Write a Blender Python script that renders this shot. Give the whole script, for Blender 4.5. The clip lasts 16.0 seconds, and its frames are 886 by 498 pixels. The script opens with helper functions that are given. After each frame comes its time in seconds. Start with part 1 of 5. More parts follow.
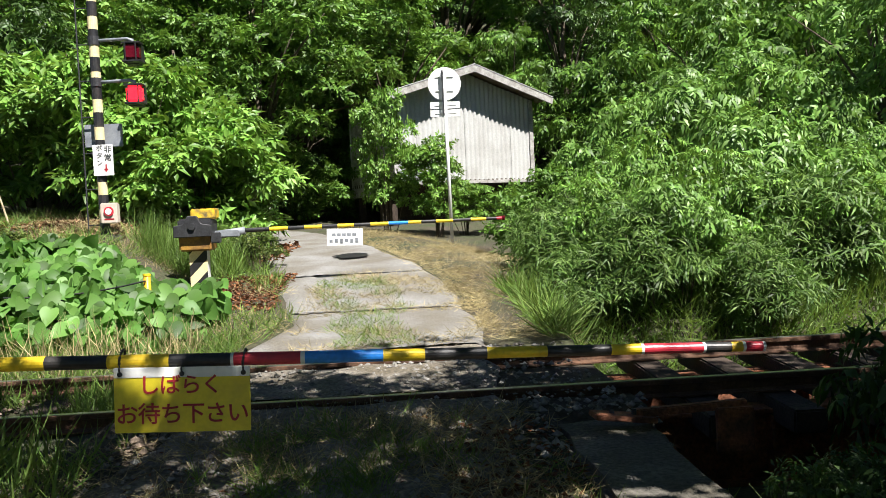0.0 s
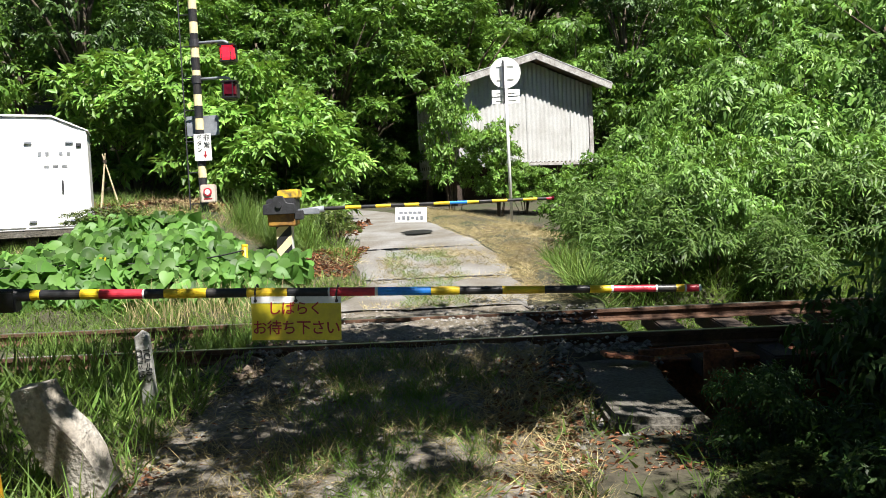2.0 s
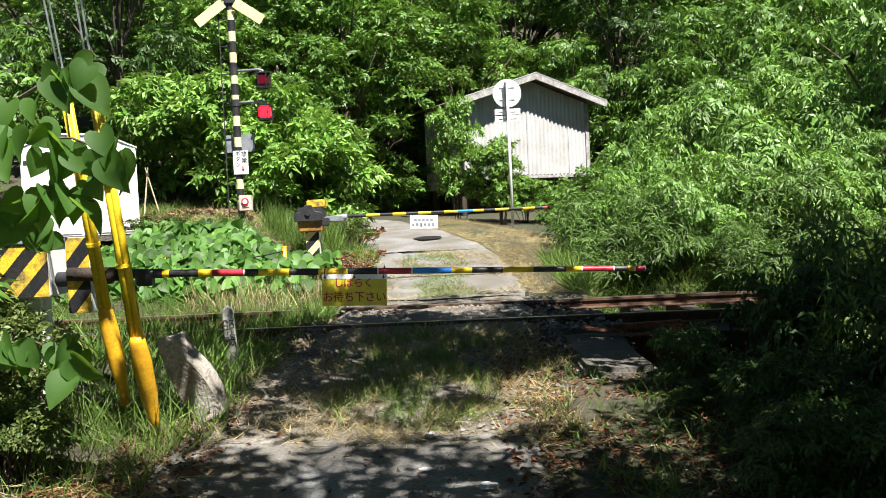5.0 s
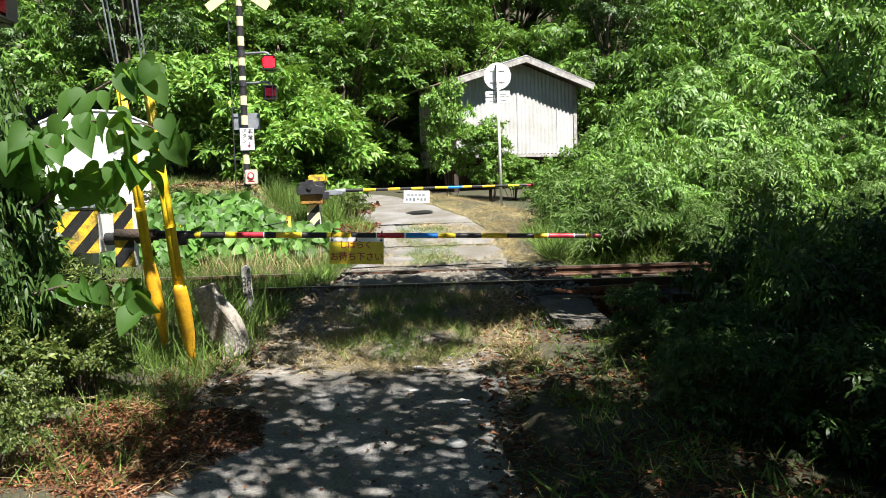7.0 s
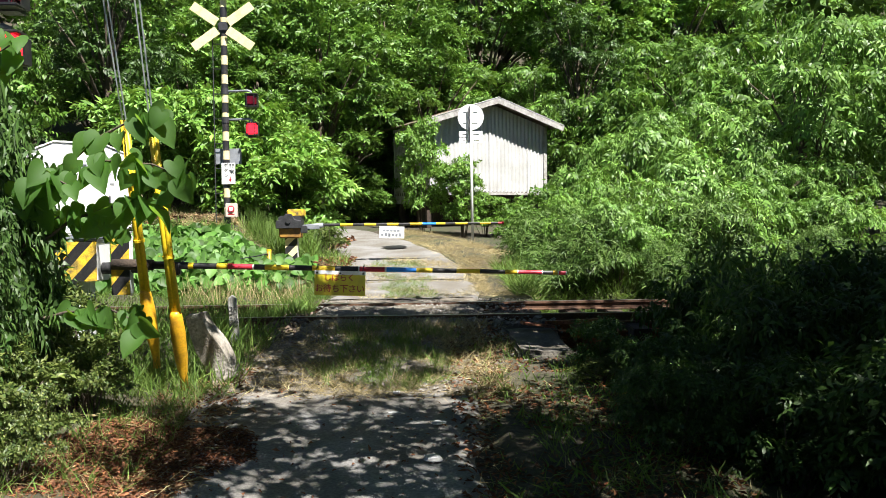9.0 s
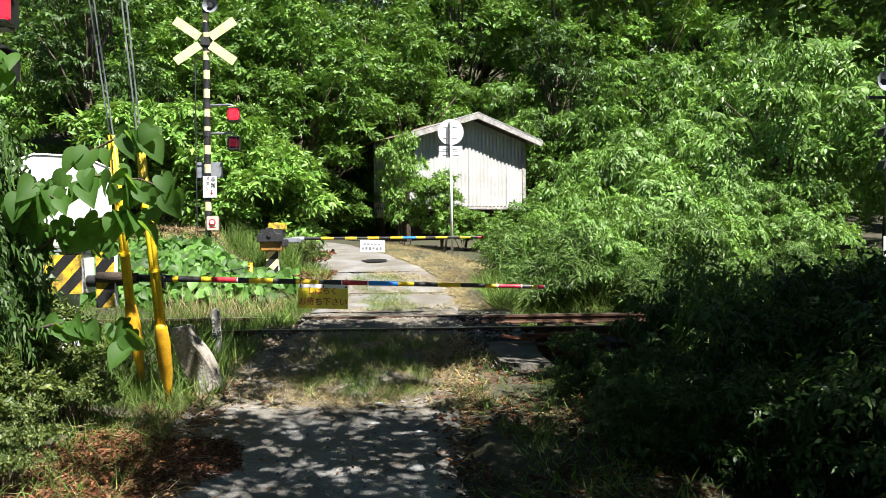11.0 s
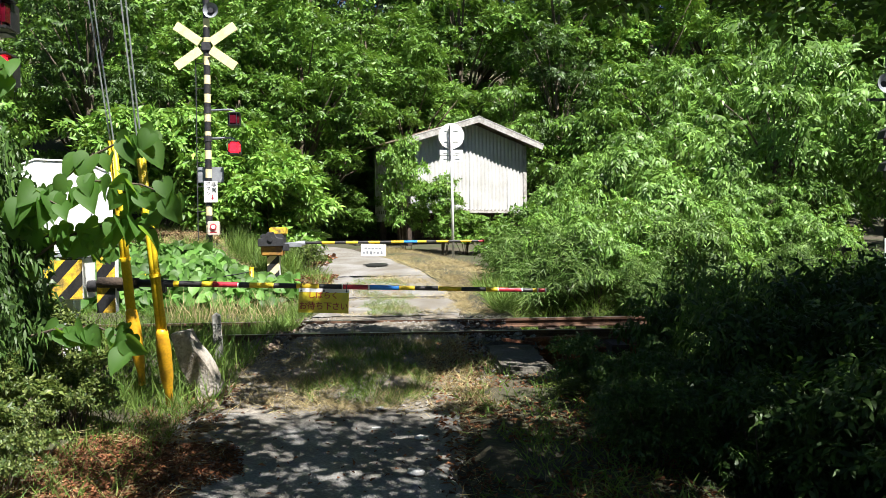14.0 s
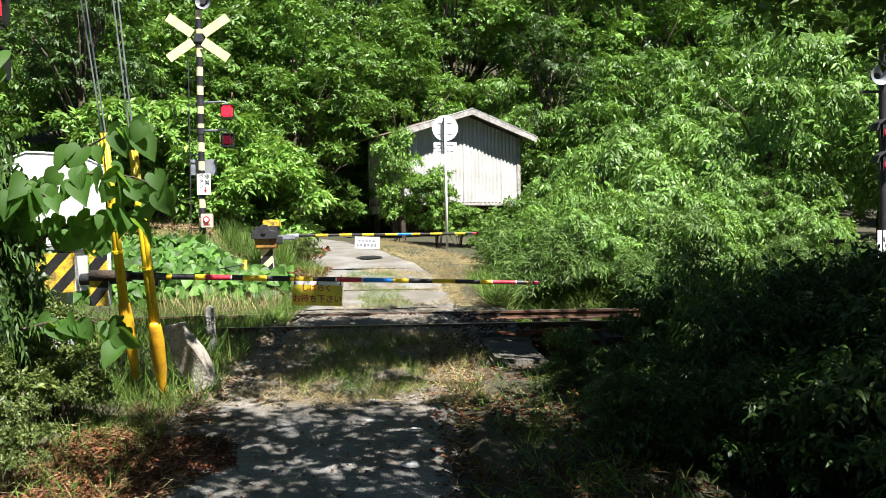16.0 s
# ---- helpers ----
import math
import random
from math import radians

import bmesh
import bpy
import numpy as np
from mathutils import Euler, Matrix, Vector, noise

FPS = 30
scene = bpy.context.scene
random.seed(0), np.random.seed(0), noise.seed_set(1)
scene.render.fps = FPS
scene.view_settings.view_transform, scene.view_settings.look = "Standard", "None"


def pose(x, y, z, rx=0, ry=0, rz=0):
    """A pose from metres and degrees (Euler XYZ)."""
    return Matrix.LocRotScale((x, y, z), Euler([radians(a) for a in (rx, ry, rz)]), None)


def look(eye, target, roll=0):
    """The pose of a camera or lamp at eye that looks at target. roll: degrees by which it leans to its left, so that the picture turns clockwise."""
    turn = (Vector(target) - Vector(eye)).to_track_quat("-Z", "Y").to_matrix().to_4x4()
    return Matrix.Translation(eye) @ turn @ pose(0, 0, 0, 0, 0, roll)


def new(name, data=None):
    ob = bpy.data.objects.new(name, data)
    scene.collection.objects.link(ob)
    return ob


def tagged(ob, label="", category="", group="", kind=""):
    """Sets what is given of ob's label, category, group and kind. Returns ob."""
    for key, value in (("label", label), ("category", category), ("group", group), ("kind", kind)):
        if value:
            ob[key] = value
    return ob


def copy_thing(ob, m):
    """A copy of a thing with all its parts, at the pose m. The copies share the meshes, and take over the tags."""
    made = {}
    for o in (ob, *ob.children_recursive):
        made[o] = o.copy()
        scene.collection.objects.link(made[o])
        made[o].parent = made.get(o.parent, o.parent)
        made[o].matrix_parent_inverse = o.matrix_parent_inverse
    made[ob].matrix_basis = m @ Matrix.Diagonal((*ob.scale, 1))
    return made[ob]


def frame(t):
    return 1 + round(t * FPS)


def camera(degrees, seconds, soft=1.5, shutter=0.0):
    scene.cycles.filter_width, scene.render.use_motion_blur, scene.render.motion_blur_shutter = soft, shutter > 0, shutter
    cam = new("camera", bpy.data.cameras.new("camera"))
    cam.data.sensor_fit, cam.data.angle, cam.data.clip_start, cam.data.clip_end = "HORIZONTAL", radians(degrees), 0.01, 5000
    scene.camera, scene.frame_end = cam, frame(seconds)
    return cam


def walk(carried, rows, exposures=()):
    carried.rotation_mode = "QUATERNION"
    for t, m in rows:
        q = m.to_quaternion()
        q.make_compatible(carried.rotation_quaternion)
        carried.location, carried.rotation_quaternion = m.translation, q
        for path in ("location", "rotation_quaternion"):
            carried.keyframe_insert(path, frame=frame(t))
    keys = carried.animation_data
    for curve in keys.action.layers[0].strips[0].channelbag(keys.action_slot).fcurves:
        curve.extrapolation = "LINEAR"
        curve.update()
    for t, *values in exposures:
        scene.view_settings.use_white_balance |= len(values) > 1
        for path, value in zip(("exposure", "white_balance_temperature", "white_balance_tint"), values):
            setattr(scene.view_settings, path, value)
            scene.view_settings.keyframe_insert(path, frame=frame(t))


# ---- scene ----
cam = camera(55.0, 16.0, 0.5)
# the path's level, turned about the crossing
LEVEL = Matrix.Translation((0.67, 5.65, 0)) @ pose(0, 0, 0, -5.0) @ Matrix.Translation((-0.67, -5.65, 0))
PATH = [
    (0, (-0.008, 0.478, 0.647), (0.114, 2.472, 0.742), -3.0),
    (0.5, (-0.031, 0.158, 0.625), (0.016, 2.156, 0.715), -3.0),
    (1, (-0.062, -0.148, 0.586), (-0.105, 1.849, 0.67), -2.2),
    (1.5, (0.029, -0.449, 0.538), (-0.033, 1.549, 0.614), -2.2),
    (2, (0.099, -0.753, 0.524), (0.057, 1.246, 0.582), -2.5),
    (2.5, (0.096, -1.1, 0.463), (0.062, 0.899, 0.507), -2.5),
    (3, (0.151, -1.401, 0.432), (0.162, 0.598, 0.49), -2.9),
    (3.5, (0.148, -1.627, 0.427), (0.198, 0.372, 0.481), -3.4),
    (4, (0.056, -1.896, 0.383), (0.073, 0.102, 0.46), -3.2),
    (4.5, (0.026, -2.08, 0.371), (-0.016, -0.082, 0.463), -2.7),
    (7, (0.093, -3.341, 0.236), (0.06, -1.342, 0.268), -1.7),
    (7.5, (0.013, -3.531, 0.226), (-0.004, -1.531, 0.262), -1.5),
    (8, (0.01, -3.661, 0.238), (0.025, -1.662, 0.298), -1.1),
    (8.5, (0.064, -3.753, 0.226), (0.094, -1.755, 0.316), -1.0),
    (9, (0.033, -3.846, 0.223), (0.073, -1.849, 0.335), -0.8),
    (9.5, (-0.018, -3.954, 0.217), (0.038, -1.959, 0.346), -0.6),
    (10, (-0.012, -3.986, 0.221), (0.072, -1.993, 0.363), -0.5),
    (12.5, (0.021, -3.998, 0.221), (0.114, -2.005, 0.364), -0.8),
    (13, (0.016, -4.01, 0.218), (0.109, -2.017, 0.361), -0.9),
    (13.5, (0.01, -3.998, 0.221), (0.1, -2.005, 0.367), -0.8),
    (14, (0.014, -3.992, 0.221), (0.101, -2.0, 0.373), -0.9),
    (14.5, (0.015, -4.009, 0.218), (0.103, -2.017, 0.371), -1.0),
    (15, (0.017, -3.997, 0.218), (0.108, -2.005, 0.366), -1.0),
    (15.5, (0.015, -3.978, 0.218), (0.111, -1.986, 0.36), -1.0),
    (16, (0.015, -3.982, 0.222), (0.116, -1.989, 0.356), -1.0),
]
walk(cam, [(t, LEVEL @ look(eye, target, roll)) for t, eye, target, roll in PATH],
     [(0.0, 1.2), (4.0, 1.3), (8.0, 1.4), (16.0, 1.42)])

# ---- world and sun ----
SUN_AZ, SUN_EL = 34.0, 56.0      # degrees right of straight behind the crossing's near side; height
world = bpy.data.worlds.new("sky")
scene.world = world
world.use_nodes = True
wn = world.node_tree.nodes
sky = wn.new("ShaderNodeTexSky")
sky.sky_type = "NISHITA"
sky.sun_disc = False
sky.air_density, sky.dust_density = 0.32, 0.05
sky.sun_elevation = radians(SUN_EL)
sky.sun_rotation = radians(180 - SUN_AZ)
world.node_tree.links.new(sky.outputs[0], wn["Background"].inputs[0])
wn["Background"].inputs[1].default_value = 0.05
sun = new("sun", bpy.data.lights.new("sun", "SUN"))
sun.data.energy = 5.0
sun.data.angle = radians(0.53)
sun.data.color = (1.0, 0.965, 0.92)
sd = Vector((math.sin(radians(SUN_AZ)) * math.cos(radians(SUN_EL)), -math.cos(radians(SUN_AZ)) * math.cos(radians(SUN_EL)), math.sin(radians(SUN_EL))))
sun.matrix_world = look(sd * 60, (0, 0, 0))


# ---- materials ----
def material(name, base, rough=0.6, metal=0.0, vary=0.25, scale=4.0, fine=40.0, bump=0.2, dirt=None, dirt_amount=0.35, spec=0.5):
    """Base colour with variation at two scales, a fine relief, and patches of dirt."""
    m = bpy.data.materials.new(name)
    m.use_nodes = True
    nt = m.node_tree
    n, l = nt.nodes, nt.links
    b = n["Principled BSDF"]
    tc = n.new("ShaderNodeTexCoord")
    n1, n2 = n.new("ShaderNodeTexNoise"), n.new("ShaderNodeTexNoise")
    n1.inputs["Scale"].default_value, n1.inputs["Detail"].default_value = scale, 6
    n2.inputs["Scale"].default_value, n2.inputs["Detail"].default_value = fine, 4
    l.new(tc.outputs["Object"], n1.inputs["Vector"])
    l.new(tc.outputs["Object"], n2.inputs["Vector"])
    mix = n.new("ShaderNodeMix")
    mix.data_type = "RGBA"
    d = dirt if dirt else tuple(c * 0.55 for c in base)
    mix.inputs[6].default_value, mix.inputs[7].default_value = (*base, 1), (*d, 1)
    ramp = n.new("ShaderNodeValToRGB")
    ramp.color_ramp.elements[0].position, ramp.color_ramp.elements[1].position = 0.62 - dirt_amount * 0.5, 0.85 - dirt_amount * 0.4
    l.new(n1.outputs["Fac"], ramp.inputs["Fac"])
    l.new(ramp.outputs["Color"], mix.inputs[0])
    hsv = n.new("ShaderNodeHueSaturation")
    mr = n.new("ShaderNodeMapRange")
    mr.inputs[1].default_value, mr.inputs[2].default_value = 0.3, 0.7
    mr.inputs[3].default_value, mr.inputs[4].default_value = 1 - vary, 1 + vary
    l.new(n2.outputs["Fac"], mr.inputs[0])
    l.new(mr.outputs[0], hsv.inputs["Value"])
    l.new(mix.outputs[2], hsv.inputs["Color"])
    l.new(hsv.outputs["Color"], b.inputs["Base Color"])
    b.inputs["Roughness"].default_value, b.inputs["Metallic"].default_value = rough, metal
    b.inputs["Specular IOR Level"].default_value = spec
    if bump:
        bp = n.new("ShaderNodeBump")
        bp.inputs["Strength"].default_value, bp.inputs["Distance"].default_value = bump, 0.02
        l.new(n2.outputs["Fac"], bp.inputs["Height"])
        l.new(bp.outputs["Normal"], b.inputs["Normal"])
    return m


def leaf_material(name, a, b_col, through_col, rough=0.45, thin=0.17):
    """A leaf: two greens, varied from leaf to leaf, that lets some light through."""
    m = bpy.data.materials.new(name)
    m.use_nodes = True
    nt = m.node_tree
    n, l = nt.nodes, nt.links
    b = n["Principled BSDF"]
    geo = n.new("ShaderNodeNewGeometry")
    mix = n.new("ShaderNodeMix")
    mix.data_type = "RGBA"
    mix.inputs[6].default_value, mix.inputs[7].default_value = (*a, 1), (*b_col, 1)
    l.new(geo.outputs["Random Per Island"], mix.inputs[0])
    tc = n.new("ShaderNodeTexCoord")
    nz = n.new("ShaderNodeTexNoise")
    nz.inputs["Scale"].default_value = 0.9
    l.new(tc.outputs["Object"], nz.inputs["Vector"])
    hsv = n.new("ShaderNodeHueSaturation")
    mr = n.new("ShaderNodeMapRange")
    mr.inputs[1].default_value, mr.inputs[2].default_value, mr.inputs[3].default_value, mr.inputs[4].default_value = 0.3, 0.7, 0.7, 1.3
    l.new(nz.outputs["Fac"], mr.inputs[0])
    spread = n.new("ShaderNodeMath")
    spread.operation = "MULTIPLY_ADD"
    wn_ = n.new("ShaderNodeTexWhiteNoise")
    wn_.noise_dimensions = "1D"
    l.new(geo.outputs["Random Per Island"], wn_.inputs["W"])
    l.new(wn_.outputs["Value"], spread.inputs[0])
    spread.inputs[1].default_value, spread.inputs[2].default_value = 1.05, 0.38
    value = n.new("ShaderNodeMath")
    value.operation = "MULTIPLY"
    l.new(mr.outputs[0], value.inputs[0])
    l.new(spread.outputs[0], value.inputs[1])
    l.new(value.outputs[0], hsv.inputs["Value"])
    l.new(mix.outputs[2], hsv.inputs["Color"])
    l.new(hsv.outputs["Color"], b.inputs["Base Color"])
    b.inputs["Roughness"].default_value = rough
    b.inputs["Specular IOR Level"].default_value = 0.35
    tr = n.new("ShaderNodeBsdfTranslucent")
    tr.inputs["Color"].default_value = (*through_col, 1)
    ms = n.new("ShaderNodeMixShader")
    ms.inputs[0].default_value = thin
    l.new(b.outputs[0], ms.inputs[1])
    l.new(tr.outputs[0], ms.inputs[2])
    l.new(ms.outputs[0], n["Material Output"].inputs["Surface"])
    return m


def glowing(name, base, strength):
    m = material(name, base, 0.25, 0, 0.1, 6, 60, 0)
    b = m.node_tree.nodes["Principled BSDF"]
    b.inputs["Emission Color"].default_value = (*base, 1)
    b.inputs["Emission Strength"].default_value = strength
    return m


M_SOIL = material("soil", (0.062, 0.050, 0.034), 0.95, 0, 0.4, 1.2, 25, 0.6, (0.045, 0.055, 0.02), 0.45)
M_ROAD = material("worn_concrete", (0.24, 0.235, 0.225), 0.9, 0, 0.3, 1.6, 55, 0.5, (0.15, 0.135, 0.11), 0.55)
M_GRAVEL = material("dirt_and_gravel", (0.24, 0.215, 0.18), 0.95, 0, 0.45, 2.4, 38, 1.0, (0.12, 0.10, 0.07), 0.55)
M_SLAB = material("old_concrete", (0.14, 0.13, 0.115), 0.95, 0, 0.4, 3, 45, 0.8, (0.09, 0.08, 0.06), 0.55)
M_PEBBLE = material("grey_pebbles", (0.30, 0.285, 0.26), 0.9, 0, 0.3, 8, 60, 0.5, (0.12, 0.11, 0.09), 0.5)
M_BALLAST = material("ballast", (0.20, 0.15, 0.11), 0.95, 0, 0.5, 6, 35, 1.0, (0.10, 0.07, 0.05), 0.5)
M_RAIL = material("rusty_rail", (0.16, 0.085, 0.05), 0.75, 0.3, 0.3, 6, 60, 0.3, (0.08, 0.045, 0.03), 0.5)
M_RAILTOP = material("polished_rail_head", (0.50, 0.47, 0.44), 0.35, 0.9, 0.2, 4, 80, 0.05)
M_RUST = material("rusty_iron", (0.30, 0.11, 0.05), 0.85, 0.1, 0.4, 7, 50, 0.5, (0.12, 0.05, 0.03), 0.5)
M_STONE = material("weathered_stone", (0.40, 0.37, 0.32), 0.9, 0, 0.3, 5, 45, 0.8, (0.20, 0.17, 0.13), 0.5)
M_YELLOW = material("yellow_paint", (0.80, 0.56, 0.02), 0.45, 0, 0.12, 9, 60, 0.1, (0.55, 0.35, 0.02), 0.25)
M_PALEYEL = material("faded_yellow_paint", (0.80, 0.69, 0.38), 0.55, 0, 0.12, 9, 60, 0.1, (0.62, 0.50, 0.25), 0.3)
M_ORANGE = material("orange_yellow_plastic", (0.75, 0.40, 0.02), 0.4, 0, 0.15, 9, 60, 0.1, (0.45, 0.22, 0.02), 0.3)
M_WORN = material("flaking_yellow_paint", (0.74, 0.48, 0.03), 0.6, 0, 0.15, 13, 60, 0.3, (0.10, 0.08, 0.05), 0.4)
M_OCHRE = material("dirty_ochre_paint", (0.36, 0.19, 0.03), 0.6, 0, 0.25, 9, 60, 0.1, (0.16, 0.08, 0.03), 0.5)
M_BLACK = material("black_paint", (0.018, 0.018, 0.02), 0.45, 0, 0.3, 9, 60, 0.1, (0.04, 0.035, 0.03), 0.3)
M_RED = material("red_band", (0.55, 0.03, 0.05), 0.4, 0, 0.12, 9, 60, 0.05, (0.4, 0.03, 0.05), 0.25)
M_BLUE = material("blue_band", (0.02, 0.24, 0.75), 0.4, 0, 0.12, 9, 60, 0.05, (0.02, 0.18, 0.6), 0.25)
M_WHITE = material("white_paint", (0.80, 0.80, 0.79), 0.5, 0, 0.06, 4, 60, 0.05, (0.62, 0.61, 0.57), 0.2)
M_BOARD = material("sign_board_white", (0.78, 0.78, 0.76), 0.5, 0, 0.05, 6, 60, 0.03, (0.68, 0.67, 0.63), 0.25)
# white post: base greyed to take in the shade it stands in, plus weathering
M_POST = material("weathered_shade_grey_concrete", (0.46, 0.45, 0.42), 0.85, 0, 0.2, 9, 60, 0.3, (0.24, 0.23, 0.2), 0.45)
M_BEIGE = material("beige_painted_metal", (0.62, 0.52, 0.44), 0.5, 0, 0.08, 8, 60, 0.05, (0.5, 0.42, 0.36), 0.25)
M_SCRAP = material("pale_scrap", (0.55, 0.56, 0.57), 0.8, 0, 0.15, 20, 80, 0.4, (0.35, 0.34, 0.32), 0.5)
M_SIGNYEL = material("yellow_sign_sheet", (0.72, 0.60, 0.03), 0.45, 0, 0.06, 9, 60, 0.03, (0.60, 0.49, 0.04), 0.3)
M_INKRED = material("dark_red_ink", (0.38, 0.02, 0.03), 0.5, 0, 0.1, 9, 60, 0)
M_INKBLACK = material("black_ink", (0.03, 0.03, 0.03), 0.5, 0, 0.1, 9, 60, 0)
M_GREY = material("grey_painted_metal", (0.30, 0.32, 0.35), 0.5, 0.3, 0.12, 6, 60, 0.05)
M_DARKMETAL = material("dark_metal", (0.06, 0.06, 0.065), 0.55, 0.5, 0.25, 8, 60, 0.1)
M_GALV = material("galvanised_steel", (0.55, 0.56, 0.57), 0.4, 0.8, 0.12, 10, 70, 0.05)
M_SHEET = material("weathered_corrugated_sheet", (0.47, 0.47, 0.455), 0.6, 0.0, 0.10, 1.5, 30, 0.05, (0.36, 0.35, 0.33), 0.3)
M_FASCIA = material("weathered_grey_wood", (0.40, 0.39, 0.37), 0.85, 0, 0.25, 8, 70, 0.4, (0.24, 0.22, 0.20), 0.45)
M_DARKWOOD = material("old_dark_wood", (0.06, 0.042, 0.03), 0.9, 0, 0.35, 5, 50, 0.4)
M_ROOF = material("rusty_roof_sheet", (0.24, 0.20, 0.17), 0.7, 0.2, 0.2, 4, 40, 0.1, (0.16, 0.09, 0.05), 0.5)
M_BARK = material("bark", (0.11, 0.085, 0.06), 0.95, 0, 0.4, 6, 45, 0.9)
M_LENS_ON = glowing("lit_red_lens", (0.9, 0.012, 0.025), 1.3)
M_LENS_OFF = material("dark_red_lens", (0.10, 0.004, 0.012), 0.15, 0, 0.1, 9, 60, 0)
M_DRYLEAF = leaf_material("dead_leaves", (0.27, 0.115, 0.05), (0.10, 0.04, 0.02), (0.2, 0.09, 0.04), 0.8, 0.15)
M_PALELEAF = leaf_material("pale_dead_leaves", (0.40, 0.28, 0.15), (0.20, 0.11, 0.06), (0.3, 0.2, 0.1), 0.8, 0.15)
M_STRAW = leaf_material("dry_grass", (0.54, 0.45, 0.24), (0.34, 0.27, 0.13), (0.38, 0.31, 0.13), 0.8, 0.2)
M_GRASS = leaf_material("green_grass", (0.09, 0.19, 0.03), (0.18, 0.26, 0.06), (0.28, 0.38, 0.06), 0.6, 0.3)
M_LEAF_BRIGHT = leaf_material("bright_leaves", (0.11, 0.25, 0.035), (0.21, 0.36, 0.07), (0.32, 0.50, 0.06))
M_LEAF_MID = leaf_material("green_leaves", (0.065, 0.15, 0.022), (0.13, 0.235, 0.04), (0.25, 0.45, 0.05))
# green of the dark trees; on the thicket its darkness stands in for shade
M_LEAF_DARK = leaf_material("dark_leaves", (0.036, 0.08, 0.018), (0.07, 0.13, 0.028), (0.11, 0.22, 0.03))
M_LEAF_BLUE = leaf_material("bamboo_grass_leaves", (0.06, 0.13, 0.025), (0.14, 0.22, 0.05), (0.20, 0.38, 0.06), 0.55)
M_LEAF_SUMAC = leaf_material("compound_leaves", (0.095, 0.20, 0.038), (0.19, 0.325, 0.072), (0.26, 0.46, 0.065))
M_LEAF_HEART = leaf_material("heart_shaped_leaves", (0.05, 0.14, 0.02), (0.11, 0.25, 0.04), (0.34, 0.60, 0.06), 0.62, 0.36)
M_LEAF_LOW = leaf_material("small_verge_leaves", (0.045, 0.085, 0.02), (0.15, 0.18, 0.045), (0.2, 0.3, 0.05))
M_LEAF_KUDZU = leaf_material("creeper_leaves", (0.07, 0.17, 0.03), (0.13, 0.25, 0.055), (0.22, 0.44, 0.06), 0.5, 0.3)


# ---- mesh helpers ----
def mesh_object(name, bm, mat, parent=None, label="", smooth=False):
    me = bpy.data.meshes.new(name)
    bm.to_mesh(me)
    bm.free()
    me.materials.append(mat)
    if smooth:
        me.shade_smooth()
    ob = new(name, me)
    if parent:
        ob.parent = parent
    if label:
        ob["label"] = label
    return ob


def part(name, bm, mat, parent, label="", smooth=False):
    return mesh_object(name, bm, mat, parent, label, smooth)


def thing(name, m, label, category, group="", kind=""):
    ob = new(name)
    ob.matrix_basis = m
    ob.empty_display_size = 0.1
    return tagged(ob, label, category, group, kind)


def box(sx, sy, sz, m=None, bevel=0.004, bm=None):
    """A box of that size centred on m's origin, with softened edges."""
    own = bmesh.new()
    bmesh.ops.create_cube(own, size=1)
    bmesh.ops.scale(own, vec=(sx, sy, sz), verts=own.verts)
    if bevel:
        bmesh.ops.bevel(own, geom=own.edges[:], offset=min(bevel, 0.3 * min(sx, sy, sz)), segments=2, affect="EDGES")
    if m is not None:
        own.transform(m)
    return join(bm, own)


def join(bm, own):
    if bm is None:
        return own
    me = bpy.data.meshes.new("join")
    own.to_mesh(me)
    own.free()
    bm.from_mesh(me)
    bpy.data.meshes.remove(me)
    return bm


def tube(points, radii, sides=10, bm=None, caps=True):
    """A round bar along points, with a radius at each."""
    bm = bm or bmesh.new()
    rings = []
    pts = [Vector(p) for p in points]
    for i, p in enumerate(pts):
        d = (pts[min(i + 1, len(pts) - 1)] - pts[max(i - 1, 0)]).normalized()
        side = d.cross(Vector((0, 0, 1)) if abs(d.z) < 0.9 else Vector((0, 1, 0))).normalized()
        up = side.cross(d)
        r = radii[i] if isinstance(radii, (list, tuple)) else radii
        rings.append([bm.verts.new(p + (side * math.cos(a) + up * math.sin(a)) * r) for a in [2 * math.pi * k / sides for k in range(sides)]])
    for a, b in zip(rings, rings[1:]):
        for k in range(sides):
            bm.faces.new((a[k], a[(k + 1) % sides], b[(k + 1) % sides], b[k]))
    if caps:
        bm.faces.new(rings[0][::-1])
        bm.faces.new(rings[-1])
    return bm


def prism(outline, depth, m=None, bevel=0.003, bm=None):
    """An outline in x and z, depth thick along y."""
    own = bmesh.new()
    f = own.faces.new([own.verts.new((x, -depth / 2, z)) for x, z in outline])
    ret = bmesh.ops.extrude_face_region(own, geom=[f])
    bmesh.ops.translate(own, vec=(0, depth, 0), verts=[v for v in ret["geom"] if isinstance(v, bmesh.types.BMVert)])
    bmesh.ops.recalc_face_normals(own, faces=own.faces[:])
    if bevel:
        bmesh.ops.bevel(own, geom=own.edges[:], offset=bevel, segments=1, affect="EDGES")
    if m is not None:
        own.transform(m)
    return join(bm, own)


def disc(r, depth, m=None, sides=32, bm=None):
    return prism([(r * math.cos(2 * math.pi * k / sides), r * math.sin(2 * math.pi * k / sides)) for k in range(sides)], depth, m, 0, bm)


